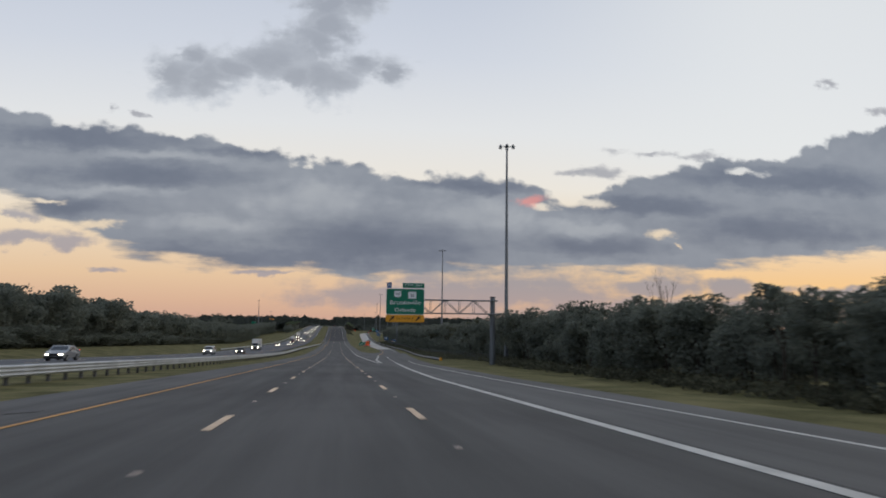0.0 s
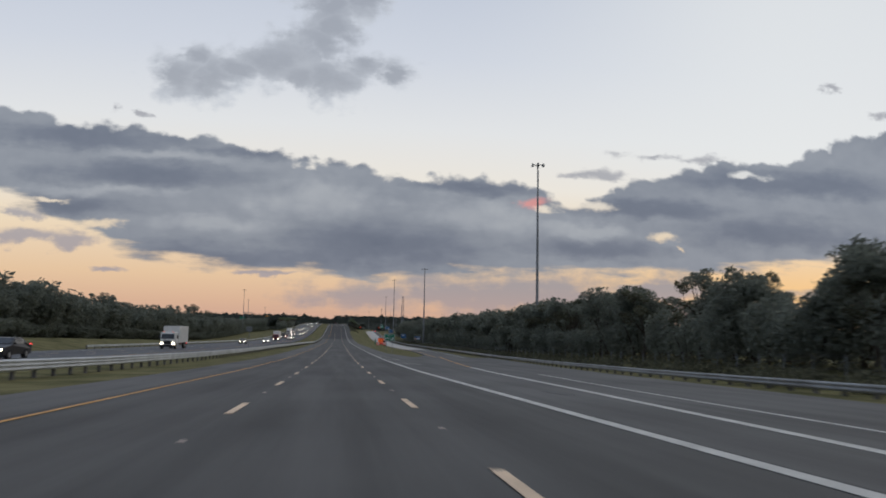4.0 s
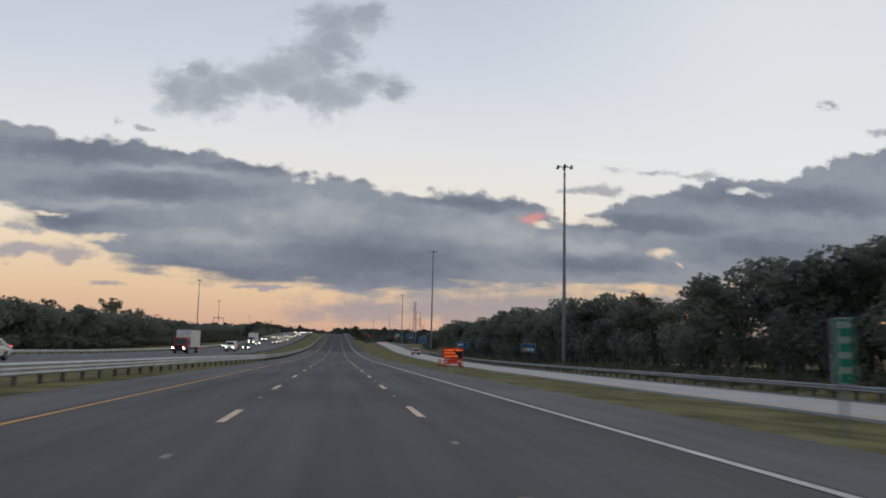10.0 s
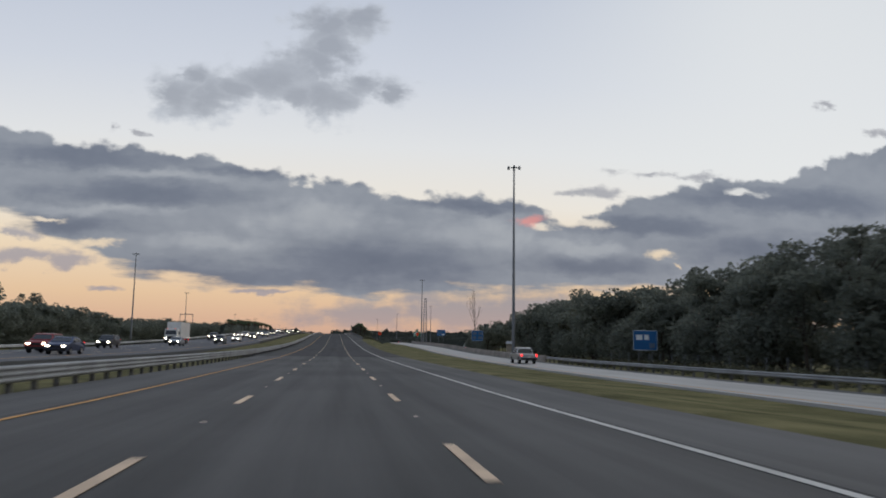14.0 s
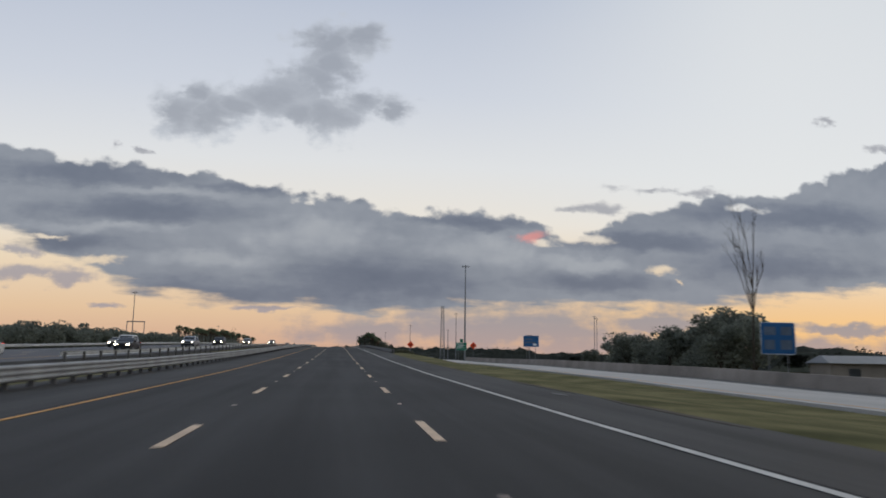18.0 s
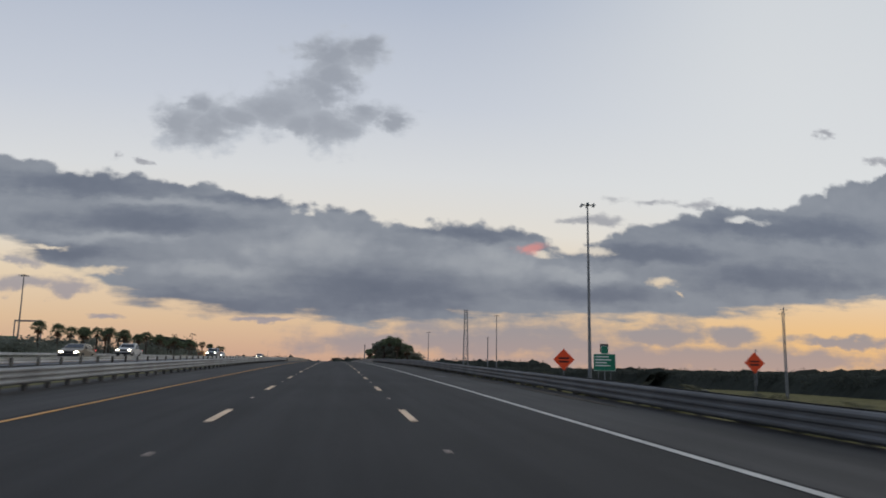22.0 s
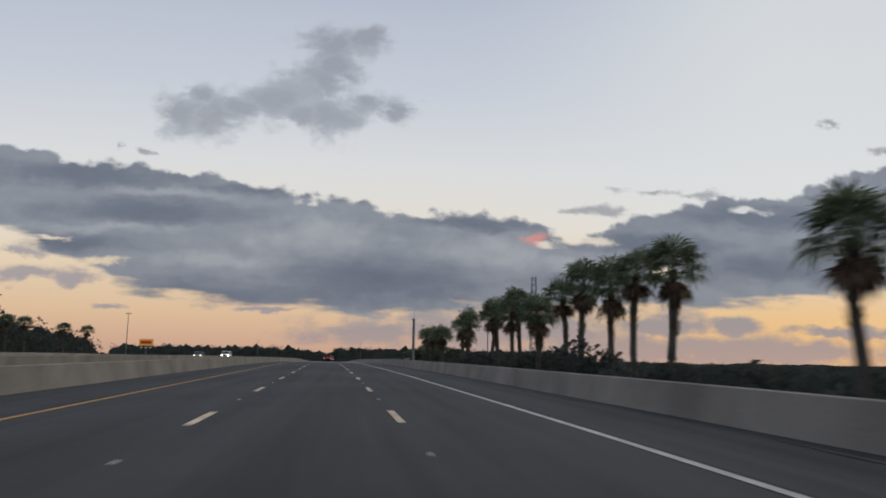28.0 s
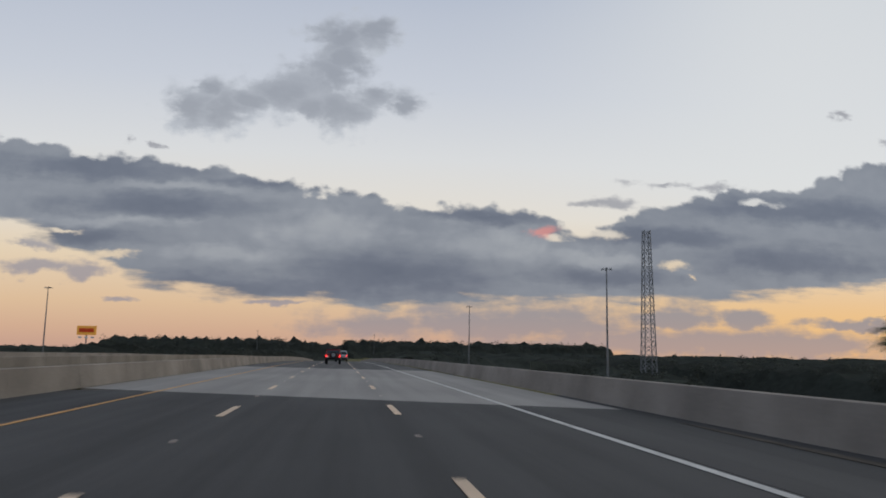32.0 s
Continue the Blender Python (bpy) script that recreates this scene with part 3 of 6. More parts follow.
tagged(new("road_beyond_bridge", strip("road_beyond_bridge", const(-8.3), const(8.0), M_ASPHALT, 1108, 2300, 12.0, 0.0, 0.2)), "dark asphalt carriageway going on past the overpass", "road", kind="structure")
tagged(new("shoulder_west", strip("shoulder_west", const(-8.35), const(-5.75), M_SHOULDER, -200, 545, 6.0, 0.004, 0.2)), "paler grey asphalt shoulder beside the yellow line", "shoulder", kind="structure")
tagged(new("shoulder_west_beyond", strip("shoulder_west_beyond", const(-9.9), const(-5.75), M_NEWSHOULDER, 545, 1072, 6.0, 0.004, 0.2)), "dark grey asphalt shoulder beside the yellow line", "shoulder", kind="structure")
tagged(new("shoulder_east", strip("shoulder_east", const(5.35), const(8.05), M_SHOULDER, 232, 545, 6.0, 0.004, 0.2)), "paler grey asphalt shoulder beside the white line", "shoulder", kind="structure")
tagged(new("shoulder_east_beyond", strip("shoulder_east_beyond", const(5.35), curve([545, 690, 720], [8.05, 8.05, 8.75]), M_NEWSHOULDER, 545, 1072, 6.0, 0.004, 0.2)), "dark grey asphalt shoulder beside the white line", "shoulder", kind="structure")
tagged(new("exit_lane", strip("exit_lane", const(5.35), curve([-200, 40, 85, 130, 210, 236], [9.4, 9.4, 10.8, 13.8, 19.4, 20.9]), M_SHOULDER, -200, 236, 6.0, 0.003, 0.2)), "grey asphalt exit lane and gore", "road", kind="structure")
deck = tagged(new("bridge_deck", strip("bridge_deck", const(-8.35), const(8.05), M_DECK, 1069, 1112, 6.0, 0.006, 0.9, lambda x, y, dz=0.0: at(x, y - 0.5 * x, dz))), "pale concrete deck of the overpass", "bridge", kind="structure")
ramp = tagged(new("ramp", strip("ramp", lambda y: max(ramp_x(y) - 3.0, 8.1 if y < 300 else 0), lambda y: ramp_x(y) + 3.4, M_RAMP, 345, 1060, 6.0, 0.008, 0.2, on_ramp)), "pale concrete exit ramp curving away downhill", "road", kind="structure")
tagged(new("ramp_start", strip("ramp_start", lambda y: max(ramp_x(y) - 3.0, 8.1 if y < 300 else 0), lambda y: ramp_x(y) + 3.4, M_SHOULDER, 225, 345, 6.0, 0.008, 0.2, on_ramp)), "grey asphalt start of the exit ramp", "road", kind="structure")
tagged(new("ramp_shoulder", strip("ramp_shoulder", lambda y: ramp_x(y) + 3.4, lambda y: ramp_x(y) + 4.9, M_SHOULDER, 345, 1000, 6.0, 0.004, 0.2, on_ramp)), "dark asphalt shoulder of the exit ramp", "shoulder", kind="structure")
opp = tagged(new("opposite_carriageway", strip("opposite_carriageway", const(-34.5), const(-17.6), M_OPP, -300, 2300, 10.0, 0.25, 0.4)), "grey asphalt carriageway for the oncoming traffic", "road", kind="structure")

part("edge_line", strip("edge_line", const(-5.52), const(-5.40), M_YELLOW, -200, 1300, 6.0, 0.012, 0.004), None, road, "yellow edge line")
part("edge_line", strip("edge_line", const(4.98), const(5.26), M_WHITE, 92, 206, 6.0, 0.012, 0.004), None, road, "broad white edge line")
part("edge_line", strip("edge_line", const(5.08), const(5.24), M_WHITE, 206, 1300, 6.0, 0.012, 0.004), None, road, "white edge line")
EXIT_Y, EXIT_X = [-200, 40, 60, 82, 104, 120, 132, 144, 160, 178], [4.98, 4.98, 5.6, 6.6, 7.7, 8.5, 9.0, 9.5, 10.5, 11.9]
part("exit_lane_line", strip("exit_lane_line", curve(EXIT_Y, EXIT_X), curve(EXIT_Y, [x + (0.26 if y < 90 else 0.13) for x, y in zip(EXIT_X, EXIT_Y)]), M_WHITE, -200, 176, 4.0, 0.010, 0.004), None, road, "white exit lane line")
GORE_Y, GORE_X = [92, 120, 135, 156, 190, 209, 227, 240], [5.3, 6.1, 7.0, 8.3, 10.1, 11.6, 13.0, 14.2]
part("gore_line", strip("gore_line", curve(GORE_Y, GORE_X), curve(GORE_Y, [x + 0.26 for x in GORE_X]), M_WHITE, 92, 190, 4.0, 0.012, 0.004), None, road, "broad white line along the gore")
part("gore_line", strip("gore_line", curve(GORE_Y, GORE_X), curve(GORE_Y, [x + 0.15 for x in GORE_X]), M_YELLOW, 190, 240, 4.0, 0.012, 0.004), None, road, "faint yellow line along the ramp")
part("exit_edge_line", strip("exit_edge_line", curve([-200, 40, 85, 110], [7.9, 7.9, 8.8, 10.2]), curve([-200, 40, 85, 110], [8.03, 8.03, 8.94, 10.32]), M_WHITE, -200, 110, 6.0, 0.010, 0.004), None, road, "thin white edge line")
dash_me = {}
DASH0, PERIOD = 1.09, 12.19
stud_bm = box((-0.06, -0.05, 0), (0.06, 0.05, 0.018), 0.006, (0.7, 0.6))
stud_me = mesh_of("road_stud", stud_bm, M_STUD)
for i in range(-3, 106):
    for x, shift in ((-2.0, 0.2), (1.87, curve([0, 400, 720, 980], [2.2, 1.7, 0.5, 1.1])(i * PERIOD))):
        y0 = DASH0 + i * PERIOD + shift
        a, b = at(x, y0, 0.012), at(x, y0 + 3.05, 0.012)
        bm = bmesh.new()
        add_box(bm, (-0.08, 0, -0.003), (0.08, 3.05, 0.003), 0.0)
        if "d" not in dash_me:
            dash_me["d"] = mesh_of("lane_dash", bm, M_DASH)
        else:
            bm.free()
        ob = part("lane_dash", dash_me["d"], None, road)
        q = (b - a).to_track_quat("Y", "Z").to_matrix().to_4x4()
        ob.matrix_basis = Matrix.Translation(a) @ q
        st = part("road_stud", stud_me, None, road)
        st.matrix_basis = Matrix.Translation(at(x, y0 + 3.05 + 4.57, 0.0))
for yc, long in ((202.0, 3.6), (220.5, 3.1), (238.0, 2.4), (255.0, 1.7), (272.5, 0.9)):
    ends = [(5.22, yc), (5.22 + 0.545 * long, yc - 0.84 * long)]
    tops = [at(x + sx, y + sy, 0.016) for (x, y), sx, sy in ((ends[0], -0.1, -0.06), (ends[1], -0.1, -0.06), (ends[1], 0.1, 0.06), (ends[0], 0.1, 0.06))]
    low = [v - Vector((0, 0, 0.006)) for v in tops]
    part("chevron_stroke", from_lists("chevron_stroke", tops + low, [(0, 1, 2, 3), (7, 6, 5, 4), (0, 4, 5, 1), (1, 5, 6, 2), (2, 6, 7, 3), (3, 7, 4, 0)], M_WHITE), None, road)
tagged(new("gore_nose_west", strip("gore_nose_west", const(8.05), curve([236, 262], [10.0, 8.1]), M_SHOULDER, 236, 262, 4.0, 0.003, 0.2)), "grey asphalt at the tip of the grass island", "road", kind="structure")
tagged(new("gore_nose_east", strip("gore_nose_east", curve([236, 262], [10.4, 14.6]), lambda y: ramp_x(y) - 2.9, M_SHOULDER, 236, 262, 4.0, 0.0, 0.2, lambda x, y, dz=0.0: at(x, y, dz - 0.75 * ramp_drop(y)))), "grey asphalt between the grass island and the ramp", "road", kind="structure")
for i in range(-20, 180):
    y0 = 4.0 + i * PERIOD
    for x in (-24.2, -27.9):
        ob = part("lane_dash", dash_me["d"], None, opp)
        a, b = at(x, y0, 0.258), at(x, y0 + 3.05, 0.258)
        ob.matrix_basis = Matrix.Translation(a) @ (b - a).to_track_quat("Y", "Z").to_matrix().to_4x4()
part("edge_line", strip("edge_line", const(-20.6), const(-20.45), M_YELLOW, -300, 2300, 10.0, 0.256, 0.004), None, opp, "yellow edge line")
part("edge_line", strip("edge_line", const(-31.65), const(-31.5), M_WHITE, -300, 2300, 10.0, 0.256, 0.004), None, opp, "white edge line")
part("edge_line", strip("edge_line", lambda y: ramp_x(y) - 2.3, lambda y: ramp_x(y) - 2.15, M_YELLOW, 240, 1060, 6.0, 0.013, 0.004, on_ramp), None, ramp, "yellow edge line")
part("edge_line", strip("edge_line", lambda y: ramp_x(y) + 2.1, lambda y: ramp_x(y) + 2.25, M_WHITE, 240, 1060, 6.0, 0.013, 0.004, on_ramp), None, ramp, "white edge line")


# ---- guardrails and barriers ----
BEAM = [(-0.04, 0.43), (0.0, 0.45), (0.035, 0.50), (0.035, 0.54), (0.0, 0.58), (0.0, 0.62), (0.035, 0.66), (0.035, 0.70), (0.0, 0.745), (-0.04, 0.755),
        (-0.045, 0.745), (-0.008, 0.735), (0.026, 0.70), (0.026, 0.66), (-0.009, 0.62), (-0.009, 0.58), (0.026, 0.54), (0.026, 0.50), (-0.006, 0.455), (-0.045, 0.44)]
_front = [(-0.04, 0.31)] + [q for i in range(3) for q in ((0.0, 0.33 + 0.17 * i), (0.035, 0.37 + 0.17 * i), (0.035, 0.41 + 0.17 * i), (0.0, 0.45 + 0.17 * i))] + [(-0.04, 0.815)]
DEEP_BEAM = _front + [(px - 0.009, pz) for px, pz in _front[::-1]]
post_me = mesh_of("post", box((-0.075, -0.09, -0.5), (0.075, 0.09, 0.72), 0.012), M_POST)


def guardrail(x_of, y0, y1, face, base=at, post_step=1.905, label="galvanised steel guardrail on timber posts", twice=False, beam=BEAM, steel=M_STEEL):
    g = tagged(empty("guardrail"), label, "guardrail", group="guardrails")
    prof = [(px * face, pz) for px, pz in beam]
    part("rail", sweep("rail", prof, steel, x_of, y0, y1, 4.0, base, True, False), None, g)
    if twice:
        prof2 = [(-px * face - 0.42 * face, pz) for px, pz in beam]
        part("rail", sweep("rail", prof2, steel, x_of, y0, y1, 4.0, base, True, False), None, g)
    n = int((y1 - y0) / post_step)
    for i in range(n + 1):
        y = y0 + 0.3 + i * post_step
        if y > y1:
            break
        ob = part("post", post_me, None, g)
        ob.matrix_basis = Matrix.Translation(base(x_of(y) - 0.2 * face, y))
    return g


def on_verge(x, y, dz=0.0):
    return on_land(x, y, dz + float(np.interp(y, [360, 428], [0.07, 0.02])))


RAIL_R = curve([128, 210, 300, 345, 450, 556], [17.2, 21.6, 26.3, 27.6, 28.0, 27.4])
rail_left_x = curve([-60, 0, 300, 400, 428], [-13.4, -13.4, -13.2, -10.4, -8.75])
guardrail(rail_left_x, -40, 427.9, 1.0, on_verge, 2.4, "deep three-ribbed galvanised steel guardrail on timber posts", True, DEEP_BEAM)
guardrail(const(-8.75), 428, 866, 1.0, lambda x, y, dz=0.0: at(x, y, dz - 0.1), 1.905, "doubled three-ribbed mid-grey steel guardrail on timber posts", True, DEEP_BEAM, M_MIDSTEEL)
guardrail(const(8.5), 706, 886, -1.0, lambda x, y, dz=0.0: at(x, y, dz - float(np.interp(y, [706, 735, 790], [0.27, 0.24, 0.07]))), 1.905, "three-ribbed steel guardrail on timber posts, coloured dark as in shade", True, DEEP_BEAM, M_SHADEDSTEEL)
guardrail(RAIL_R, 128, 556, -1.0, lambda x, y, dz=0.0: on_ramp(x, y, dz - float(np.interp(y, [128, 170, 210, 300, 400], [0.42, 0.38, 0.30, 0.18, 0.05]))), 1.905, steel=M_MIDSTEEL)
guardrail(const(-36.0), 250, 560, 1.0, at, 3.81)
guardrail(const(-36.0), 560, 900, 1.0, at, 3.81)
guardrail(const(-17.2), 640, 905, -1.0, at, 3.81)

SLOPED = [(0.0, 0.0), (0.012, 0.06), (0.15, 0.84), (0.18, 0.86), (0.36, 0.86), (0.39, 0.84), (0.42, 0.0)]


def barrier(x, y0, y1, face, base=at, seg=6.1, high=1.0, label="pale concrete traffic barrier in cast lengths"):
    b = tagged(empty("concrete_barrier"), label, "barrier", group="barriers")
    y = y0
    while y < y1 - 0.5:
        e = min(y + seg - 0.025, y1)
        prof = [(px * face, pz * high) for px, pz in SLOPED]
        if face < 0:
            prof = prof[::-1]
        part("barrier_length", sweep("barrier_length", prof, M_CONC, x if callable(x) else const(x), y, e, seg / 2, base), None, b)
        y += seg
    return b


barrier(8.42, 886, 1330, 1.0, high=0.90)
barrier(-8.45, 866, 1330, -1.0, high=0.92)
barrier(lambda y: ramp_x(y) + 5.0, 556, 770, 1.0, on_ramp, 6.1, 0.95)
barrier(-17.4, 905, 1400, 1.0)
barrier(-35.2, 905, 1330, -1.0)


# ---- high-mast lamps ----
def build_mast(high=34.0):
    m = empty("high_mast_lamp")
    bm = bmesh.new()
    add_tube(bm, (0, 0, 0), (0, 0, high), 0.34, 0.14, 12)
    part("pole", bm, M_MAST, m, smooth=False)
    bm = bmesh.new()
    add_tube(bm, (0, 0, 0), (0, 0, 0.35), 0.9, 0.85, 14)
    part("footing", bm, M_CONC, m)
    bm = bmesh.new()
    add_tube(bm, (0, 0, high - 0.1), (0, 0, high + 0.45), 0.25, 0.16, 12)
    part("head", bm, M_DARKSTEEL, m)
    lum = bmesh.new()
    add_tube(lum, (0, 0, 0), (0, 0, 0.16), 0.29, 0.22, 10)
    add_tube(lum, (0, 0, 0.16), (0, 0, 0.40), 0.13, 0.10, 8)
    lum_me = mesh_of("luminaire", lum, M_MAST)
    arm_me = mesh_of("arm", tube((0, 0, 0), (1.15, 0, 0.12), 0.05, 0.04, 6), M_DARKSTEEL)
    for i in range(6):
        t = 2 * math.pi * (i + 0.3) / 6
        a = part("arm", arm_me, None, m)
        a.matrix_basis = Matrix.Translation((0, 0, high)) @ Matrix.Rotation(t, 4, "Z")
        l = part("luminaire", lum_me, None, m)
        l.matrix_basis = Matrix.Translation((1.2 * math.cos(t), 1.2 * math.sin(t), high - 0.15))
    return tagged(m, "tall grey steel high-mast lighting pole with a ring of lamps, unlit", "lamp post", group="high masts")


mast = build_mast()
MASTS = [(26.3, 118.1, 0), (37.2, 274, 0), (34.0, 441, 0), (32.8, 598, 0), (78, 1086, -1.5), (61, 1224, -3), (49, 1362, -4),
         (-75, 757, 0), (-94, 965, -2), (-111, 1342, -2), (-107, 1970, 0), (30, 1980, -2)]
first = True
RISE = {(26.3, 118.1): 1.0, (37.2, 274): 1.047, (34.0, 441): 0.90, (32.8, 598): 1.045}
for x, y, dz in MASTS + [(42.9, 844.2, 0)]:
    p = far_land(x, y, dz) if y > 1050 else on_land(x, y, dz)
    if first:
        mast.matrix_basis = Matrix.Translation(p) @ Matrix.Diagonal((1, 1, RISE.get((x, y), 1.0), 1))
        first = False
    else:
        copy_thing(mast, Matrix.Translation(p)).scale = (1, 1, RISE.get((x, y), 1.0))


# ---- overhead exit sign on its cantilever ----
def shield_outline(kind):
    if kind == "us":
        pts = [(-0.42, 0.40), (-0.25, 0.46), (0.0, 0.40), (0.25, 0.46), (0.42, 0.40), (0.40, 0.15), (0.46, -0.10), (0.36, -0.34), (0.0, -0.46), (-0.36, -0.34), (-0.46, -0.10), (-0.40, 0.15)]
    else:
        pts = [(-0.50, 0.42), (0.50, 0.42), (0.50, -0.42), (-0.50, -0.42)]
    return pts


def plate(pts, thick=0.02):
    """A flat plate in the x-z plane, its face towards -y."""
    bm = bmesh.new()
    f = [bm.verts.new((x, 0, z)) for x, z in pts]
    b = [bm.verts.new((x, thick, z)) for x, z in pts]
    bm.faces.new(f[::-1])
    bm.faces.new(b)
    n = len(pts)
    for i in range(n):
        j = (i + 1) % n
        bm.faces.new((f[i], f[j], b[j], b[i]))
    bmesh.ops.recalc_face_normals(bm, faces=bm.faces[:])
    return bm


def round_rect(x0, z0, x1, z1, r, k=5):
    pts = []
    for cx, cz, a0 in ((x1 - r, z1 - r, 0), (x0 + r, z1 - r, 90), (x0 + r, z0 + r, 180), (x1 - r, z0 + r, 270)):
        for i in range(k + 1):
            t = radians(a0 + 90 * i / k)
            pts.append((cx + r * math.cos(t), cz + r * math.sin(t)))
    return pts


def framed_panel(parent, name, x0, z0, x1, z1, mat, r=0.15, border=0.06, y=0.0):
    """A sign panel with a white border: a white plate with the coloured field 6 mm before it."""
    ob = part(name, plate(round_rect(x0, z0, x1, z1, r), 0.03), M_SIGNWHITE, parent)
    ob.location.y = y
    fld = part("field", plate(round_rect(x0 + border, z0 + border, x1 - border, z1 - border, max(0.02, r - border)), 0.006), mat, ob)
    fld.location.y = -0.007
    return ob


def up_arrow(size):
    s = size
    pts = [(-0.10, -0.5), (0.10, -0.5), (0.10, 0.05), (0.30, 0.05), (0.0, 0.5), (-0.30, 0.05), (-0.10, 0.05)]
    a = radians(-45)
    return [((x * math.cos(a) - z * math.sin(a)) * s, (x * math.sin(a) + z * math.cos(a)) * s) for x, z in pts]


def build_gantry():
    base = at(22.4, 109.7, -0.3)
    g = tagged(empty("sign_gantry", base), "grey steel cantilever sign gantry over the exit lane", "sign gantry")
    part("footing", box((-1.0, -0.9, -1.4), (1.0, 0.9, -0.45), 0.05), M_CONC, g)
    part("column", tube((0, 0, -0.5), (0, 0, 9.55), 0.42, 0.36, 16), M_MAST, g, smooth=False)
    part("cap", tube((0, 0, 9.55), (0, 0, 9.65), 0.45, 0.40, 16), M_DARKSTEEL, g)
    z0, z1, xl = 7.15, 9.05, -13.6
    for yy in (-0.75, 0.75):
        for zz in (z0, z1):
            part("chord", tube((0.6, yy, zz), (xl, yy, zz), 0.085, seg=8), M_MAST, g)
    n = 6
    for i in range(n):
        xa, xb = -0.7 - i * 2.1, -0.7 - (i + 1) * 2.1
        for yy in (-0.75, 0.75):
            a, b = (xa, yy, z0), (xb, yy, z1)
            if i % 2:
                a, b = (xa, yy, z1), (xb, yy, z0)
            part("brace", tube(a, b, 0.05, seg=6), M_MAST, g)
            part("brace", tube((xb, yy, z0), (xb, yy, z1), 0.035, seg=6), M_MAST, g)
        for zz in (z0, z1):
            part("brace", tube((xa, -0.75, zz), (xb, 0.75, zz), 0.035, seg=6), M_MAST, g)
    for zz in (z0 - 0.05, z1):
        part("collar", box((-0.6, -0.95, zz - 0.08), (0.6, 0.95, zz + 0.08), 0.02), M_MAST, g)
    s = tagged(empty("overhead_sign", at(6.62, 105.0, 5.36)), "large green overhead exit sign with white letters and amber strip", "road sign")
    s.scale = (1.055, 1.0, 1.055)
    W = 5.0
    pn = framed_panel(s, "main_panel", 0, 0.95, W, 4.35, M_GREEN, 0.25, 0.06)
    framed = part("exit_only_panel", plate(round_rect(0, 0, W, 0.95, 0.2), 0.03), M_SIGNYEL, s)
    framed.location.y = -0.004
    tab = framed_panel(s, "exit_tab", 2.1, 4.40, W, 5.10, M_GREEN, 0.12, 0.05)
    hb = part("hospital_sign", plate(round_rect(0.08, 4.42, 0.70, 5.12, 0.05), 0.03), M_BLUE, s)
    lettering("hospital_letter", "H", 0.55, M_SIGNWHITE, s, (0.39, -0.02, 4.77))
    lettering("tab_letters", "EXIT 301", 0.40, M_SIGNWHITE, s, (3.55, -0.025, 4.75), 2.2)
    us = part("route_shield", plate([(x * 1.05 + 1.5, z * 0.95 + 3.62) for x, z in shield_outline("us")], 0.01), M_SIGNWHITE, s)
    us.location.y = -0.02
    st = part("route_shield", plate([(x * 1.05 + 3.4, z * 1.05 + 3.5) for x, z in shield_outline("state")], 0.01), M_SIGNWHITE, s)
    st.location.y = -0.02
    lettering("route_number", "98", 0.50, M_SIGNBLACK, s, (1.5, -0.032, 3.60))
    lettering("route_number", "50", 0.50, M_SIGNBLACK, s, (3.4, -0.032, 3.46))
    lettering("town_name", "Brooksville", 0.72, M_SIGNWHITE, s, (2.5, -0.025, 2.52), 3.95)
    lettering("town_name", "Orlando", 0.72, M_SIGNWHITE, s, (2.5, -0.025, 1.55), 2.75)
    lettering("exit_only_letters", "EXIT ONLY", 0.40, M_SIGNBLACK, s, (2.5, -0.015, 0.47), 2.2)
    for x in (0.8, 4.2):
        ar = part("arrow", plate([(px + x, pz + 0.48) for px, pz in up_arrow(0.85)], 0.006), M_SIGNBLACK, s)
        ar.location.y = -0.014
    for x in (0.5, 1.9, 3.3, 4.6):
        part("back_rail", box((x - 0.05, 0.03, 0.2), (x + 0.05, 0.13, 4.2), 0.01), M_MAST, s)
        part("hanger", box((x - 0.04, 0.13, 1.0), (x + 0.04, 4.0, 1.12), 0.01), M_MAST, s)


build_gantry()


def post_sign(name, label, x, y, width, height, clear, mat, posts=2, base=on_land, lines=(), turn=0.0, frame_white=True):
    s = tagged(empty(name, base(x, y), turn), label, "road sign")
    panel = framed_panel(s, "panel", -width / 2, clear, width / 2, clear + height, mat, min(0.12, width * 0.06), 0.04)
    xs = [0.0] if posts == 1 else [-width * 0.28, width * 0.28]
    for px in xs:
        part("post", box((px - 0.035, 0.035, -0.3), (px + 0.035, 0.105, clear + height * 0.95), 0.008), M_MAST, s)
    for bx0, bz0, bx1, bz1, m in lines:
        b = part("bar", plate([(bx0 * width, clear + bz0 * height), (bx1 * width, clear + bz0 * height), (bx1 * width, clear + bz1 * height), (bx0 * width, clear + bz1 * height)], 0.006), m, s)
        b.location.y = -0.014
    return s


gs = post_sign("exit_sign", "green exit number sign with a white arrow on two posts", 8.95, 267.5, 1.84, 1.17, 2.14, M_GREEN)
lettering("exit_word", "EXIT", 0.28, M_SIGNWHITE, gs, (0.0, -0.02, 3.05))
lettering("exit_number", "301", 0.48, M_SIGNWHITE, gs, (-0.30, -0.02, 2.52), 0.90)
ga = part("arrow", plate([(px + 0.54, pz + 2.53) for px, pz in up_arrow(0.56)], 0.006), M_SIGNWHITE, gs)
ga.location.y = -0.014

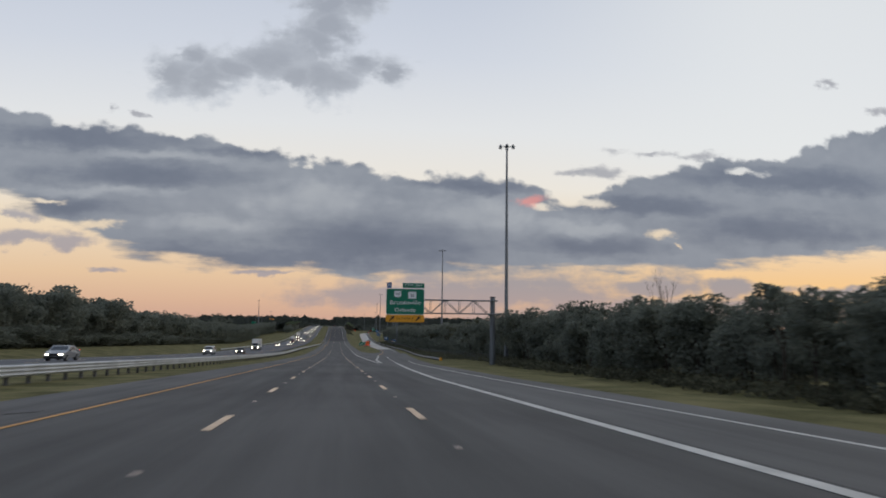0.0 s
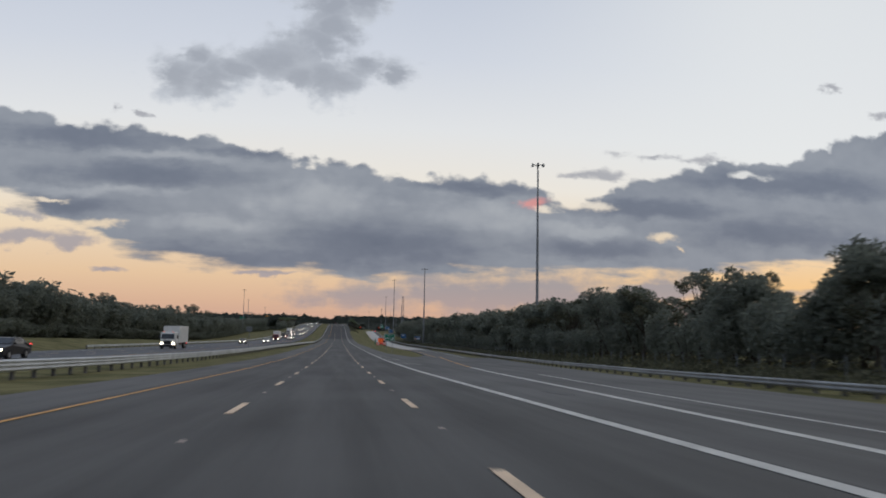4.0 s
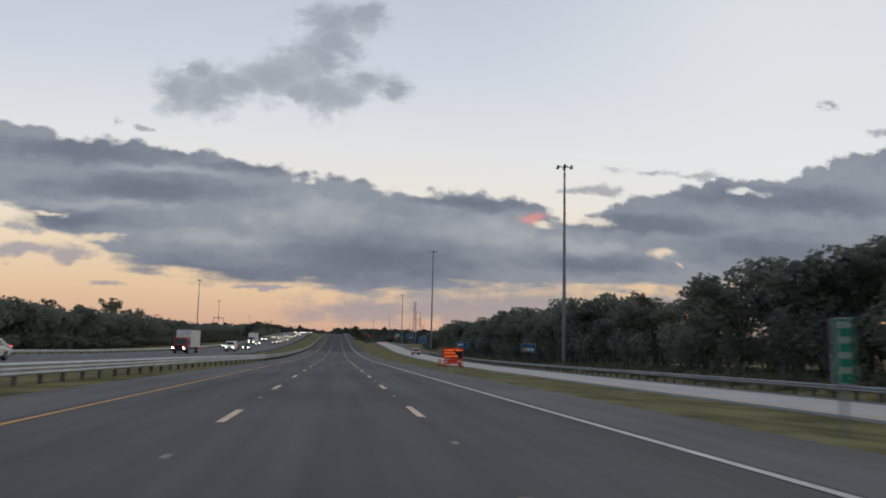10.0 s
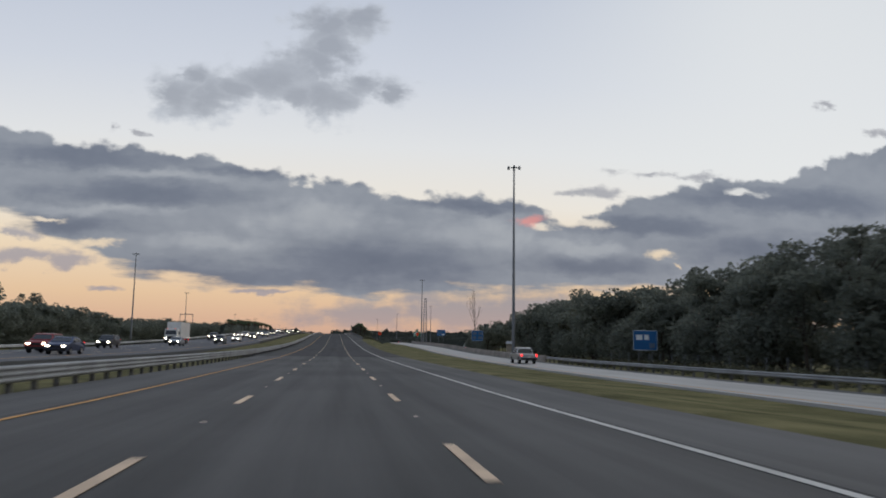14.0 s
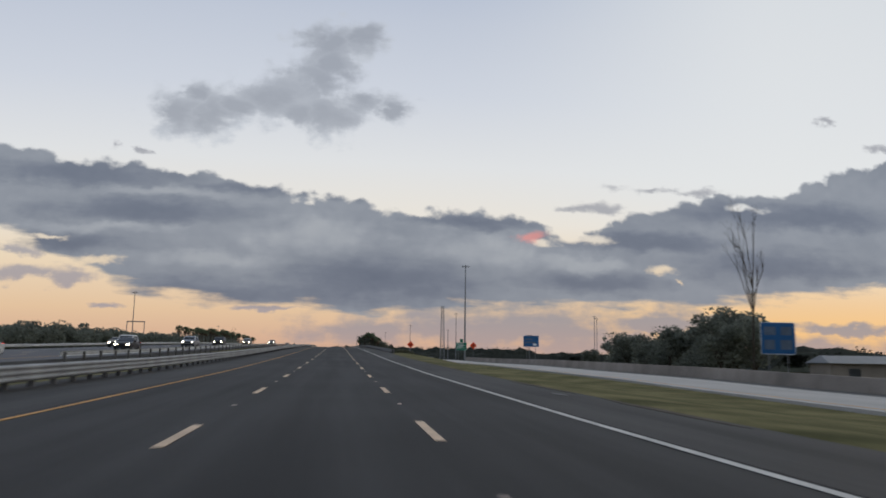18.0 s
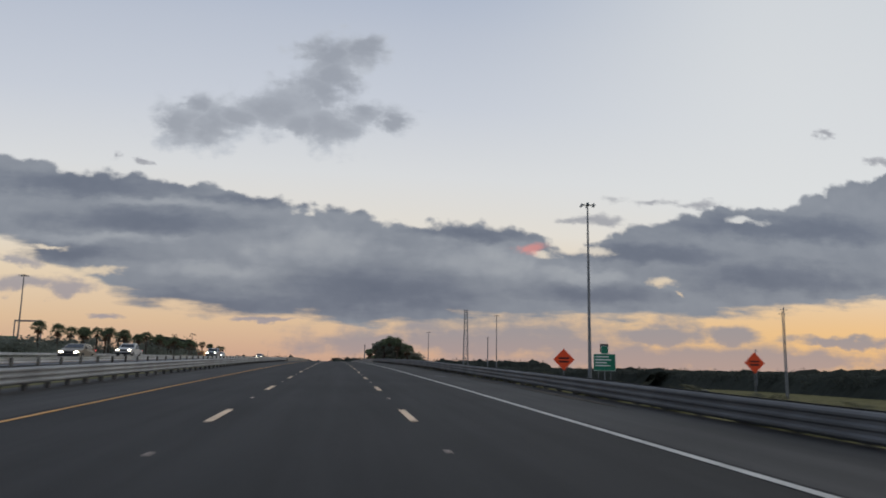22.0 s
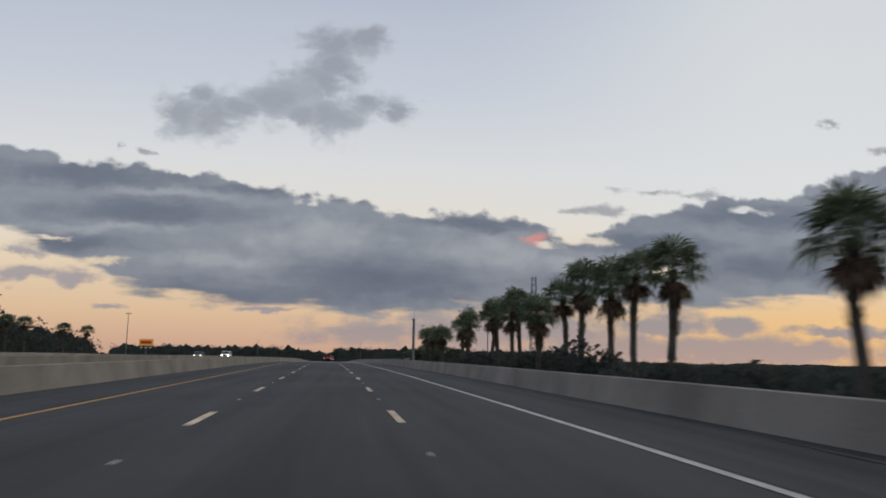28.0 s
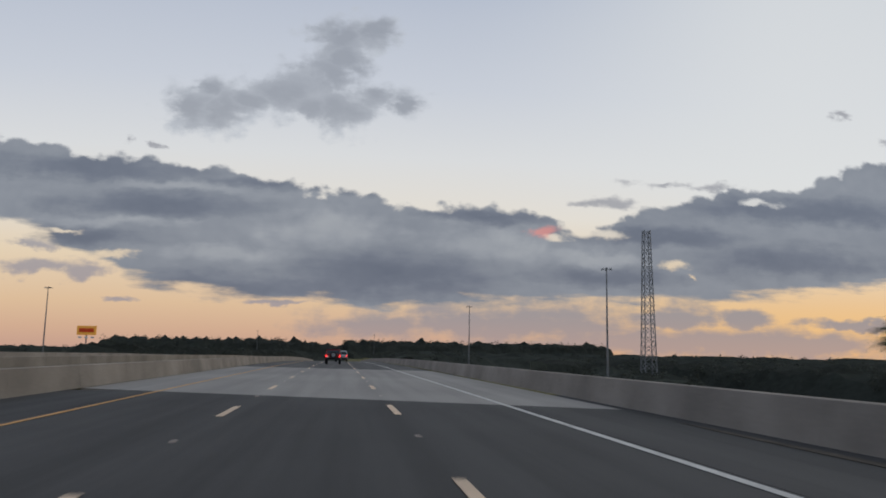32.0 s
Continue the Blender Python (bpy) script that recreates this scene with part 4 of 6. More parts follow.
M_DIM = material("dim_logo", (0.10, 0.14, 0.20), 0.5, vary=0.2, scale=1.5, grain=10, bump=0.02)
LOGOS = [(-0.40, 0.60, -0.06, 0.86, M_SIGNWHITE), (0.08, 0.60, 0.40, 0.86, M_SIGNWHITE), (-0.40, 0.15, -0.10, 0.45, M_SIGNWHITE), (0.06, 0.15, 0.40, 0.45, M_SIGNYEL)]
post_sign("service_sign", "blue service sign with pale logo panels on two posts", 34.3, 540, 2.8, 2.2, 1.9, M_BLUE, lines=[(-0.38, 0.52, -0.12, 0.78, M_SIGNWHITE), (-0.04, 0.52, 0.14, 0.78, M_SIGNWHITE), (0.16, 0.10, 0.40, 0.36, M_DIM)])
post_sign("service_sign", "blue service sign with small pale and yellow panels on two posts", 33.6, 461.5, 2.6, 1.5, 2.5, M_BLUE, base=lambda x, y: at(x, y, -0.8), lines=[(-0.34, 0.70, 0.34, 0.82, M_DIM), (-0.36, 0.14, -0.14, 0.48, M_SIGNYEL), (-0.10, 0.14, 0.12, 0.48, M_SIGNWHITE), (0.16, 0.14, 0.38, 0.48, M_SIGNWHITE)])
post_sign("service_sign", "blue service sign with dim logo panels on two posts", 34.5, 644.2, 2.9, 2.5, 2.15, M_BLUE, base=lambda x, y: at(x, y, -0.9), lines=[(*q[:4], M_DIM) for q in LOGOS])
post_sign("service_sign", "broad blue service sign on two posts", 37.9, 735.6, 3.1, 2.2, 5.1, M_BLUE, lines=[(-0.40, 0.62, 0.1, 0.72, M_DIM), (-0.40, 0.35, 0.3, 0.45, M_DIM), (0.12, 0.12, 0.36, 0.30, M_SIGNWHITE)])
gd = post_sign("guide_sign", "green guide sign with rows of pale words on two posts", 38.6, 825.0, 3.3, 2.4, 5.4, M_GREEN,
          lines=[(-0.42, 0.80, 0.20, 0.86, M_SIGNWHITE), (-0.42, 0.62, 0.30, 0.68, M_SIGNWHITE), (-0.42, 0.45, 0.10, 0.51, M_SIGNWHITE), (-0.42, 0.28, 0.25, 0.34, M_SIGNWHITE)])
framed_panel(gd, "tab", -0.5, 7.83, 0.55, 8.95, M_GREEN, 0.08, 0.04)
for x, y in ((18.1, 777), (33.6, 776)):
    s = tagged(empty("work_sign", on_ramp(x, y, -0.15)), "orange diamond roadwork sign on a light stand", "road sign", group="work signs")
    r = 0.86
    part("panel", plate([(0, 3.8 - r), (r, 3.8), (0, 3.8 + r), (-r, 3.8)], 0.02), M_ORANGE, s)
    ln = part("bar", plate([(-0.42, 3.85), (0.42, 3.85), (0.42, 3.97), (-0.42, 3.97)], 0.006), M_SIGNBLACK, s)
    ln.location.y = -0.012
    ln = part("bar", plate([(-0.40, 3.58), (0.40, 3.58), (0.40, 3.7), (-0.40, 3.7)], 0.006), M_SIGNBLACK, s)
    ln.location.y = -0.012
    part("mast", box((-0.03, 0.03, 0.2), (0.03, 0.09, 4.5), 0.005), M_MAST, s)
    for a in (45, 135, 225, 315):
        part("leg", tube((0, 0.06, 0.55), (0.8 * math.cos(radians(a)), 0.06 + 0.8 * math.sin(radians(a)), 0.0), 0.025, seg=6), M_MAST, s)


# ---- portable message board and drums ----
M_AMBER = lamp_material("amber_lamps", (1.0, 0.14, 0.02), 1.0, (0.3, 0.08, 0.02))
def build_board():
    b = tagged(empty("message_board", on_land(17.4, 443.0)), "orange trailer with a lit amber message board", "message board")
    part("panel", box((-1.5, -0.10, 1.20), (1.5, 0.14, 2.85), 0.04), M_ORANGE, b)
    part("screen", box((-1.42, -0.125, 1.28), (1.42, -0.105, 2.77)), M_SIGNBLACK, b)
    for r in range(3):
        for c in range((8, 5, 6)[r]):
            x = -1.22 + c * 0.35
            z = 2.50 - r * 0.47
            for sx in (-0.07, 0.07):
                part("lamp_cluster", box((x + sx - 0.04, -0.145, z - 0.15), (x + sx + 0.04, -0.128, z + 0.15), 0.01), M_AMBER, b)
    part("mast", box((-0.09, -0.06, 0.5), (0.09, 0.10, 1.25), 0.01), M_ORANGE, b)
    part("deck", box((-0.85, -0.8, 0.46), (0.85, 1.2, 0.64), 0.03), M_ORANGE, b)
    part("battery_box", box((-0.7, 0.2, 0.64), (0.7, 1.1, 1.08), 0.04), M_ORANGE, b)
    for x0, x1 in ((-1.2, -0.6), (-0.6, 0.0), (0.0, 0.6), (0.6, 1.2)):
        part("brace", tube((x0, 0.0, 0.66), (x1, 0.0, 1.2), 0.035, seg=6), M_ORANGE, b)
        part("brace", tube((x1, 0.05, 0.66), (x0, 0.05, 1.2), 0.035, seg=6), M_ORANGE, b)
    part("frame_bar", box((-1.3, -0.04, 0.62), (1.3, 0.08, 0.70), 0.01), M_ORANGE, b)
    part("drawbar", tube((0, 1.2, 0.55), (0, 3.0, 0.46), 0.06, seg=8), M_ORANGE, b)
    for s in (-1, 1):
        wheel = part("wheel", tube((s * 0.9, 0.2, 0.36), (s * 1.12, 0.2, 0.36), 0.36, seg=18), M_SIGNBLACK, b)
        part("rim", tube((s * 1.04, 0.2, 0.36), (s * 1.13, 0.2, 0.36), 0.2, seg=12), M_ORANGE, wheel)
        part("jack", tube((s * 0.8, -0.75, 0.0), (s * 0.8, -0.75, 0.6), 0.04, seg=6), M_ORANGE, b)
        part("jack", tube((s * 0.8, 1.15, 0.0), (s * 0.8, 1.15, 0.6), 0.04, seg=6), M_ORANGE, b)


build_board()


def build_drum():
    d = empty("traffic_drum")
    bm = bmesh.new()
    zs = [(0.10, 0.28), (0.36, 0.27), (0.60, 0.255), (0.82, 0.24), (0.94, 0.22)]
    for (z0, r0), (z1, r1) in zip(zs, zs[1:]):
        add_tube(bm, (0, 0, z0), (0, 0, z1), r0, r1, 16)
    part("barrel", bm, M_ORANGE, d)
    part("base_ring", tube((0, 0, 0), (0, 0, 0.11), 0.42, 0.36, 16), M_SIGNBLACK, d)
    for z in (0.33, 0.63):
        part("band", tube((0, 0, z), (0, 0, z + 0.14), 0.283, 0.275, 16), M_SIGNWHITE, d)
    part("grip", box((-0.12, -0.02, 0.94), (0.12, 0.02, 1.06), 0.01), M_ORANGE, d)
    return tagged(d, "orange traffic drum with white bands on the grass", "traffic drum", group="traffic drums")


drum = build_drum()
spots = [(15.6, 444.5), (15.7, 439.4), (18.8, 443.0)]
drum.matrix_basis = Matrix.Translation(on_land(*spots[0]))
for x, y in spots[1:]:
    copy_thing(drum, Matrix.Translation(on_land(x, y)))


def rail_marker(x, y, base):
    m = tagged(empty("rail_marker", base(x, y)), "amber reflective marker at a guardrail end", "marker", group="rail markers")
    part("plate", box((-0.23, -0.02, 0.26), (0.23, 0.02, 0.74), 0.01), M_SIGNYEL, m)
    part("stake", box((-0.04, 0.02, -0.2), (0.04, 0.06, 0.7), 0.005), M_MAST, m)


mm = tagged(empty("mile_marker", at(10.0, 342.0, -0.25)), "tall narrow green marker sign with pale bars on a post", "road sign")
framed_panel(mm, "panel", -0.19, 1.15, 0.19, 2.45, M_GREEN, 0.04, 0.012)
for bz in (1.35, 1.65, 1.95, 2.25):
    bb = part("bar", plate([(-0.06, bz), (0.06, bz), (0.06, bz + 0.13), (-0.06, bz + 0.13)], 0.006), M_STUD, mm)
    bb.location.y = -0.014
part("post", box((-0.03, 0.035, -0.3), (0.03, 0.09, 2.4), 0.006), M_MAST, mm)
rail_marker(17.2, 127.0, lambda x, y: at(x, y, -0.36))
rail_marker(-10.1, 437.0, at)


# ---- lattice tower, far poles and boards ----
def build_tower(x, y, high):
    g = tagged(empty("lattice_tower", far_land(x, y)), "tall grey steel lattice tower", "tower")
    n = 18
    def half(z):
        return 1.1 * (1 - z / high) + 1.0
    for sx in (-1, 1):
        for sy in (-1, 1):
            part("leg", tube((sx * half(0), sy * half(0), 0), (sx * half(high), sy * half(high), high), 0.18, 0.12, 6), M_MAST, g)
    zs = [high * (i / n) for i in range(n + 1)]
    for z0, z1 in zip(zs, zs[1:]):
        for (ax, ay), (bx, by) in (((-1, -1), (1, -1)), ((1, -1), (1, 1)), ((1, 1), (-1, 1)), ((-1, 1), (-1, -1))):
            part("brace", tube((ax * half(z0), ay * half(z0), z0), (bx * half(z1), by * half(z1), z1), 0.085, seg=5), M_MAST, g)
            part("brace", tube((bx * half(z0), by * half(z0), z0), (ax * half(z1), ay * half(z1), z1), 0.085, seg=5), M_MAST, g)


build_tower(96.5, 1287.0, 52.0)


def pole(x, y, high, r=0.16, label="plain grey utility pole", dz=0.0):
    p = tagged(empty("utility_pole", on_land(x, y, dz)), label, "pole", group="poles")
    part("shaft", tube((0, 0, 0), (0, 0, high), r, r * 0.65, 10), M_MAST, p)
    part("cross_arm", box((-0.9, -0.06, high - 0.6), (0.9, 0.06, high - 0.48), 0.01), M_MAST, p)
    return p


pole(100.3, 879, 20.5)
pole(103.0, 884, 20.0)
pole(71.5, 1068, 21.5, 0.3)
pole(140, 960, 14.0)
pp = tagged(empty("camera_pole", at(13.5, 1034.6, -2.2)), "thick grey steel camera pole behind the barrier", "pole")
part("shaft", tube((0, 0, 0), (0, 0, 9.4), 0.24, 0.19, 14), M_MAST, pp)
part("bracket", box((-0.30, -0.10, 9.1), (-0.15, 0.10, 9.35), 0.02), M_DARKSTEEL, pp)
part("spike", tube((0, 0, 9.4), (0, 0, 10.6), 0.02, seg=6), M_DARKSTEEL, pp)
cb = tagged(empty("control_cabinet", at(12.0, 1027.5, -1.6)), "pale grey metal control cabinet on a pedestal behind the barrier", "cabinet")
part("body", box((-0.24, -0.2, 1.85), (0.24, 0.2, 2.62), 0.02), M_STEEL, cb)
part("door", box((-0.2, -0.22, 1.92), (0.2, -0.20, 2.55), 0.006), M_MIDSTEEL, cb)
part("pedestal", box((-0.1, -0.1, 0.0), (0.1, 0.1, 1.85), 0.01), M_MAST, cb)
part("conduit", tube((-0.5, 0, 0), (-0.5, 0, 2.6), 0.05, seg=8), M_STEEL, cb)
bk = tagged(empty("road_sign", on_land(-15.4, 270.0)), "grey back of a sign for the oncoming traffic on a post", "road sign")
part("panel", box((-0.5, -0.02, 3.5), (0.5, 0.02, 4.3), 0.005), M_MAST, bk)
part("brace", box((-0.4, -0.05, 3.86), (0.4, -0.02, 3.94), 0.004), M_DARKSTEEL, bk)
part("post", box((-0.05, -0.12, -0.3), (0.05, -0.03, 4.25), 0.008), M_MAST, bk)
shed = tagged(empty("shed", on_land(48.0, 652.0), radians(-12)), "small pale block shed with a low pitched roof", "shed")
part("wall", box((-4.4, -2.4, -0.2), (4.4, 2.4, 2.5), 0.03), M_CONC, shed)
part("roof", box((-4.7, -2.8, 2.5), (4.7, 2.8, 3.2), 0.03, (0.92, 0.12)), M_MAST, shed)
part("door", box((-2.9, -2.44, 0.0), (-1.9, -2.4, 2.05), 0.01), M_DARKSTEEL, shed)
shed_window = part("window", box((0.4, -2.43, 1.0), (1.7, -2.4, 2.0), 0.01), M_DARKSTEEL, shed)
part("sill", box((0.3, -2.5, 0.92), (1.8, -2.4, 0.99), 0.01), M_CONC, shed_window)
tall = tagged(empty("tall_sign", on_land(115, 1034.7)), "square dark sign on a tall pole", "sign")
part("shaft", tube((0, 0, 0), (0, 0, 14.3), 0.28, 0.22, 10), M_MAST, tall)
part("cabinet", box((-1.75, -0.35, 14.3), (1.75, 0.35, 17.8), 0.05), M_DARKSTEEL, tall)
M_GOLD = lamp_material("gold_lit_panel", (1.0, 0.42, 0.06), 0.22, (0.6, 0.3, 0.05))
gold = tagged(empty("gas_sign", far_land(-114, 1397)), "gold lit sign on a tall pole over the trees", "sign")
part("shaft", tube((0, 0, 0), (0, 0, 16.0), 0.35, 0.25, 10), M_MAST, gold)
part("cabinet", box((-4.0, -0.4, 16.0), (4.0, 0.4, 20.0), 0.05), M_GOLD, gold)
part("bar", box((-3.1, -0.45, 17.2), (3.1, -0.405, 18.9), 0.02), M_ORANGE, gold)
for px in (-2.6, 0.0, 2.6):
    part("price_lamp", box((px - 0.7, -0.3, 14.6), (px + 0.7, 0.1, 15.3), 0.05), M_SIGNWHITE, gold)
# far frame of a sign gantry over the slip road
for x, y in ((-95.0, 975.0),):
    g = tagged(empty("sign_gantry", on_land(x, y)), "grey steel sign frame over the far slip road", "sign gantry")
    for sx in (-4, 4):
        part("column", tube((sx, 0, 0), (sx, 0, 19), 0.22, 0.2, 10), M_MAST, g)
    part("beam", box((-4.2, -0.2, 18.6), (4.2, 0.2, 19.1), 0.03), M_MAST, g)
    part("panel", box((-8.5, -0.15, 11.0), (-3.0, 0.05, 14.0), 0.03), M_GREEN, g)


# ---- trees ----
def leaf_cloud(rng, centre, radii, count, size, verts, faces):
    """Loose leaf clumps: small bent quads filling an ellipsoid, denser at its skin."""
    for _ in range(count):
        d = Vector((rng.gauss(0, 1), rng.gauss(0, 1), rng.gauss(0, 1))).normalized()
        r = rng.uniform(0.45, 1.08) ** 0.6
        c = Vector(centre) + Vector((d.x * radii[0], d.y * radii[1], d.z * radii[2])) * r
        s = size * rng.uniform(0.55, 1.4)
        a = Vector((rng.uniform(-1, 1), rng.uniform(-1, 1), rng.uniform(-0.6, 0.6))).normalized()
        b = a.cross(Vector((rng.uniform(-1, 1), rng.uniform(-1, 1), rng.uniform(-1, 1)))).normalized()
        k = len(verts)
        verts += [c - a * s * 0.9, c - b * s * 0.45, c + a * s, c + b * s * 0.5]
        faces.append((k, k + 1, k + 2, k + 3))


def build_tree(seed, high, spread, trunk_part=0.35, leaves=2700, size=0.285, mat=None, label="", airy=False):
    """A forked trunk with limbs and an uneven crown of many small leaf clumps."""
    rng = random.Random(seed)
    t = empty("tree")
    bm = bmesh.new()
    top = high * trunk_part
    lean = Vector((rng.uniform(-0.5, 0.5), rng.uniform(-0.5, 0.5), 0))
    add_tube(bm, (0, 0, -0.3), lean * 0.5 + Vector((0, 0, top)), high * 0.022, high * 0.016, 8)
    verts, faces = [], []
    tips = []
    n = rng.randint(6, 9)
    for i in range(n):
        a = 2 * math.pi * (i + rng.uniform(-0.3, 0.3)) / n
        out = spread * rng.uniform(0.35, 0.85)
        up = high * rng.uniform(0.55, 0.93)
        tip = Vector((math.cos(a) * out, math.sin(a) * out, up))
        start = lean * 0.5 + Vector((0, 0, top * rng.uniform(0.7, 1.0)))
        mid = start.lerp(tip, 0.55) + Vector((0, 0, high * 0.05))
        add_tube(bm, start, mid, high * 0.010, high * 0.006, 6)
        add_tube(bm, mid, tip, high * 0.006, high * 0.002, 5)
        tips.append(tip)
        for _ in range(2):
            tw = tip + Vector((rng.uniform(-1, 1), rng.uniform(-1, 1), rng.uniform(0.1, 0.9))) * spread * 0.3
            add_tube(bm, mid.lerp(tip, 0.6), tw, high * 0.003, high * 0.001, 4)
            tips.append(tw)
    tips.append(Vector((lean.x, lean.y, high * 0.92)))
    part("trunk", bm, M_BARK, t)
    for tip in tips:
        rr = spread * rng.uniform(0.22, 0.42) * (0.75 if airy else 1.0)
        leaf_cloud(rng, tip, (rr, rr, rr * rng.uniform(0.5, 0.85)), leaves // len(tips), size, verts, faces)
    if not airy:
        leaf_cloud(rng, (0, 0, high * 0.55), (spread * 0.75, spread * 0.75, high * 0.25), leaves // 4, size, verts, faces)
    part("crown", from_lists("crown", verts, faces, mat or M_LEAF), None, t)
    return tagged(t, label or "dark green broad-leaved tree with an uneven crown", "tree", group="roadside trees")


KINDS = [build_tree(11, 9.5, 4.2), build_tree(12, 11.5, 4.6), build_tree(13, 8.0, 4.0, 0.3), build_tree(14, 12.5, 5.0, 0.4, 3000),
         build_tree(15, 13.5, 4.4, 0.5, 1800, 0.26, M_LEAF2, "thin-crowned tree with dry brownish leaves", True),
         build_tree(16, 7.0, 3.6, 0.22, 2400), build_tree(17, 15.0, 4.2, 0.55, 1900, 0.26, None, "tall thin-crowned tree over its neighbours", True)]


def build_bare_tree(x, y, high, seed):
    """A leafless tree: a slim stem that forks four times."""
    rng = random.Random(seed)
    t = tagged(empty("bare_tree", on_land(x, y, -0.1)), "slim leafless tree standing over the shrubs", "tree")
    bm = bmesh.new()
    def grow(p, way, length, r, level):
        q = p + way * length
        add_tube(bm, p, q, r, r * 0.65, 6 if level < 2 else 4)
        if level == 5:
            return
        for _ in range((8, 3, 3, 2, 2)[level]):
            turn = Vector((rng.uniform(-1, 1), rng.uniform(-1, 1), rng.uniform(0.0, 0.7)))
            grow(q if level else p + way * length * rng.uniform(0.5, 1.0), (way + turn * 0.48).normalized(), length * rng.uniform(0.32, 0.52), r * 0.5, level + 1)
    grow(Vector((0, 0, 0)), Vector((0.03, 0, 1)), high * 0.66, high * 0.0075, 0)
    part("trunk", bm, M_BARK, t)


build_bare_tree(34.2, 647.5, 13.2, 3)
build_bare_tree(33.0, 74, 9.5, 4)


def build_shrub(seed, high, spread, mat=None, label="dense dark undergrowth shrub at the wood's edge", group="roadside shrubs"):
    rng = random.Random(seed)
    t = empty("shrub")
    bm = bmesh.new()
    for i in range(5):
        a = rng.uniform(0, 6.28)
        add_tube(bm, (0.2 * math.cos(a), 0.2 * math.sin(a), -0.2), (spread * 0.5 * math.cos(a), spread * 0.5 * math.sin(a), high * 0.7), 0.06, 0.02, 5)
    part("stem", bm, M_BARK, t)
    verts, faces = [], []
    for i in range(7):
        a = rng.uniform(0, 6.28)
        c = (math.cos(a) * spread * 0.45, math.sin(a) * spread * 0.45, high * rng.uniform(0.3, 0.7))
        leaf_cloud(rng, c, (spread * 0.5, spread * 0.5, high * 0.35), 250, 0.18, verts, faces)
    part("foliage", from_lists("foliage", verts, faces, mat or M_LEAF), None, t)
    return tagged(t, label, "shrub", group=group)


SHRUBS = [build_shrub(31, 3.2, 2.6), build_shrub(32, 2.4, 2.2), build_shrub(33, 4.2, 2.8)]
BANK_SHRUBS = [build_shrub(34 + i, h, 2.4, M_FARLEAF, "dark green shrub on the bank among the palms", "bank shrubs") for i, h in enumerate((3.0, 2.4, 3.6))]
used = set()


def plant(ob, x, y, turn, scale, dz=0.0):
    p = on_land(x, y, dz - 0.05)
    m = Matrix.Translation(p) @ Matrix.Rotation(turn, 4, "Z")
    if ob.name not in used:
        used.add(ob.name)
        ob.scale = (scale, scale, scale)
        ob.matrix_basis = m @ Matrix.Diagonal((scale, scale, scale, 1))
        return ob
    c = copy_thing(ob, m)
    c.scale = (scale, scale, scale)
    return c


rng = random.Random(5)


TALL = (9.5, 11.5, 8.0, 12.5, 13.5, 7.0, 15.0)


def wood(x_near, depth, y0, y1, gap, kinds, rows, high, shrub=1):
    """A strip of woodland: rows of trees, with undergrowth at the edge and behind it."""
    y = y0
    while y < y1:
        side = 1 if x_near(y) > 0 else -1
        for r in range(rows):
            if 634 < y < 668 and side > 0:
                continue
            x = x_near(y) + side * (depth * (r + 0.15 + rng.uniform(0, 0.6)) / rows)
            k = rng.choice(kinds)
            plant(KINDS[k], x, y + rng.uniform(-gap, gap) * 0.5, rng.uniform(0, 6.28), high(y) * rng.uniform(0.72, 1.14) * (1.0 + 0.06 * r) / TALL[k])
        for r in range(shrub):
            plant(SHRUBS[(2, 0, 2)[r]], x_near(y) + side * (1.2 + rng.uniform(0.0, 2.0) + 5.0 * r), y + rng.uniform(-2, 2), rng.uniform(0, 6.28), rng.uniform(0.8, 1.25) * min(1.3, 0.5 + high(y) / 14.0))
        y += gap


edge_x = curve([-60, 100, 125, 200, 300, 440, 560, 640], [23.5, 24.5, 27, 30, 33, 37.5, 37.5, 42])
high_r = curve([-30, 85, 150, 250, 330, 400, 480, 520, 560, 600], [5.6, 6.1, 6.9, 7.6, 8.4, 9.2, 9.1, 10.3, 9.8, 9.0])
wood(edge_x, 8, -30, 140, 4.0, [0, 1, 2, 3, 0, 1, 6], 2, high_r, 2)
wood(edge_x, 11, 140, 330, 4.8, [0, 1, 2, 3, 0, 1, 6, 4], 2, high_r, 2)
wood(edge_x, 12, 330, 600, 5.6, [0, 1, 2, 3, 0, 1, 4, 6], 2, high_r, 2)
wood(curve([600, 705], [39.5, 44]), 12, 602, 633, 4.6, [0, 1, 2, 3], 2, const(9.4), 1)
wood(curve([600, 705], [38, 42]), 10, 669, 705, 5.0, [0, 2, 6, 5], 2, curve([669, 690, 705], [7.0, 6.2, 4.8]), 1)


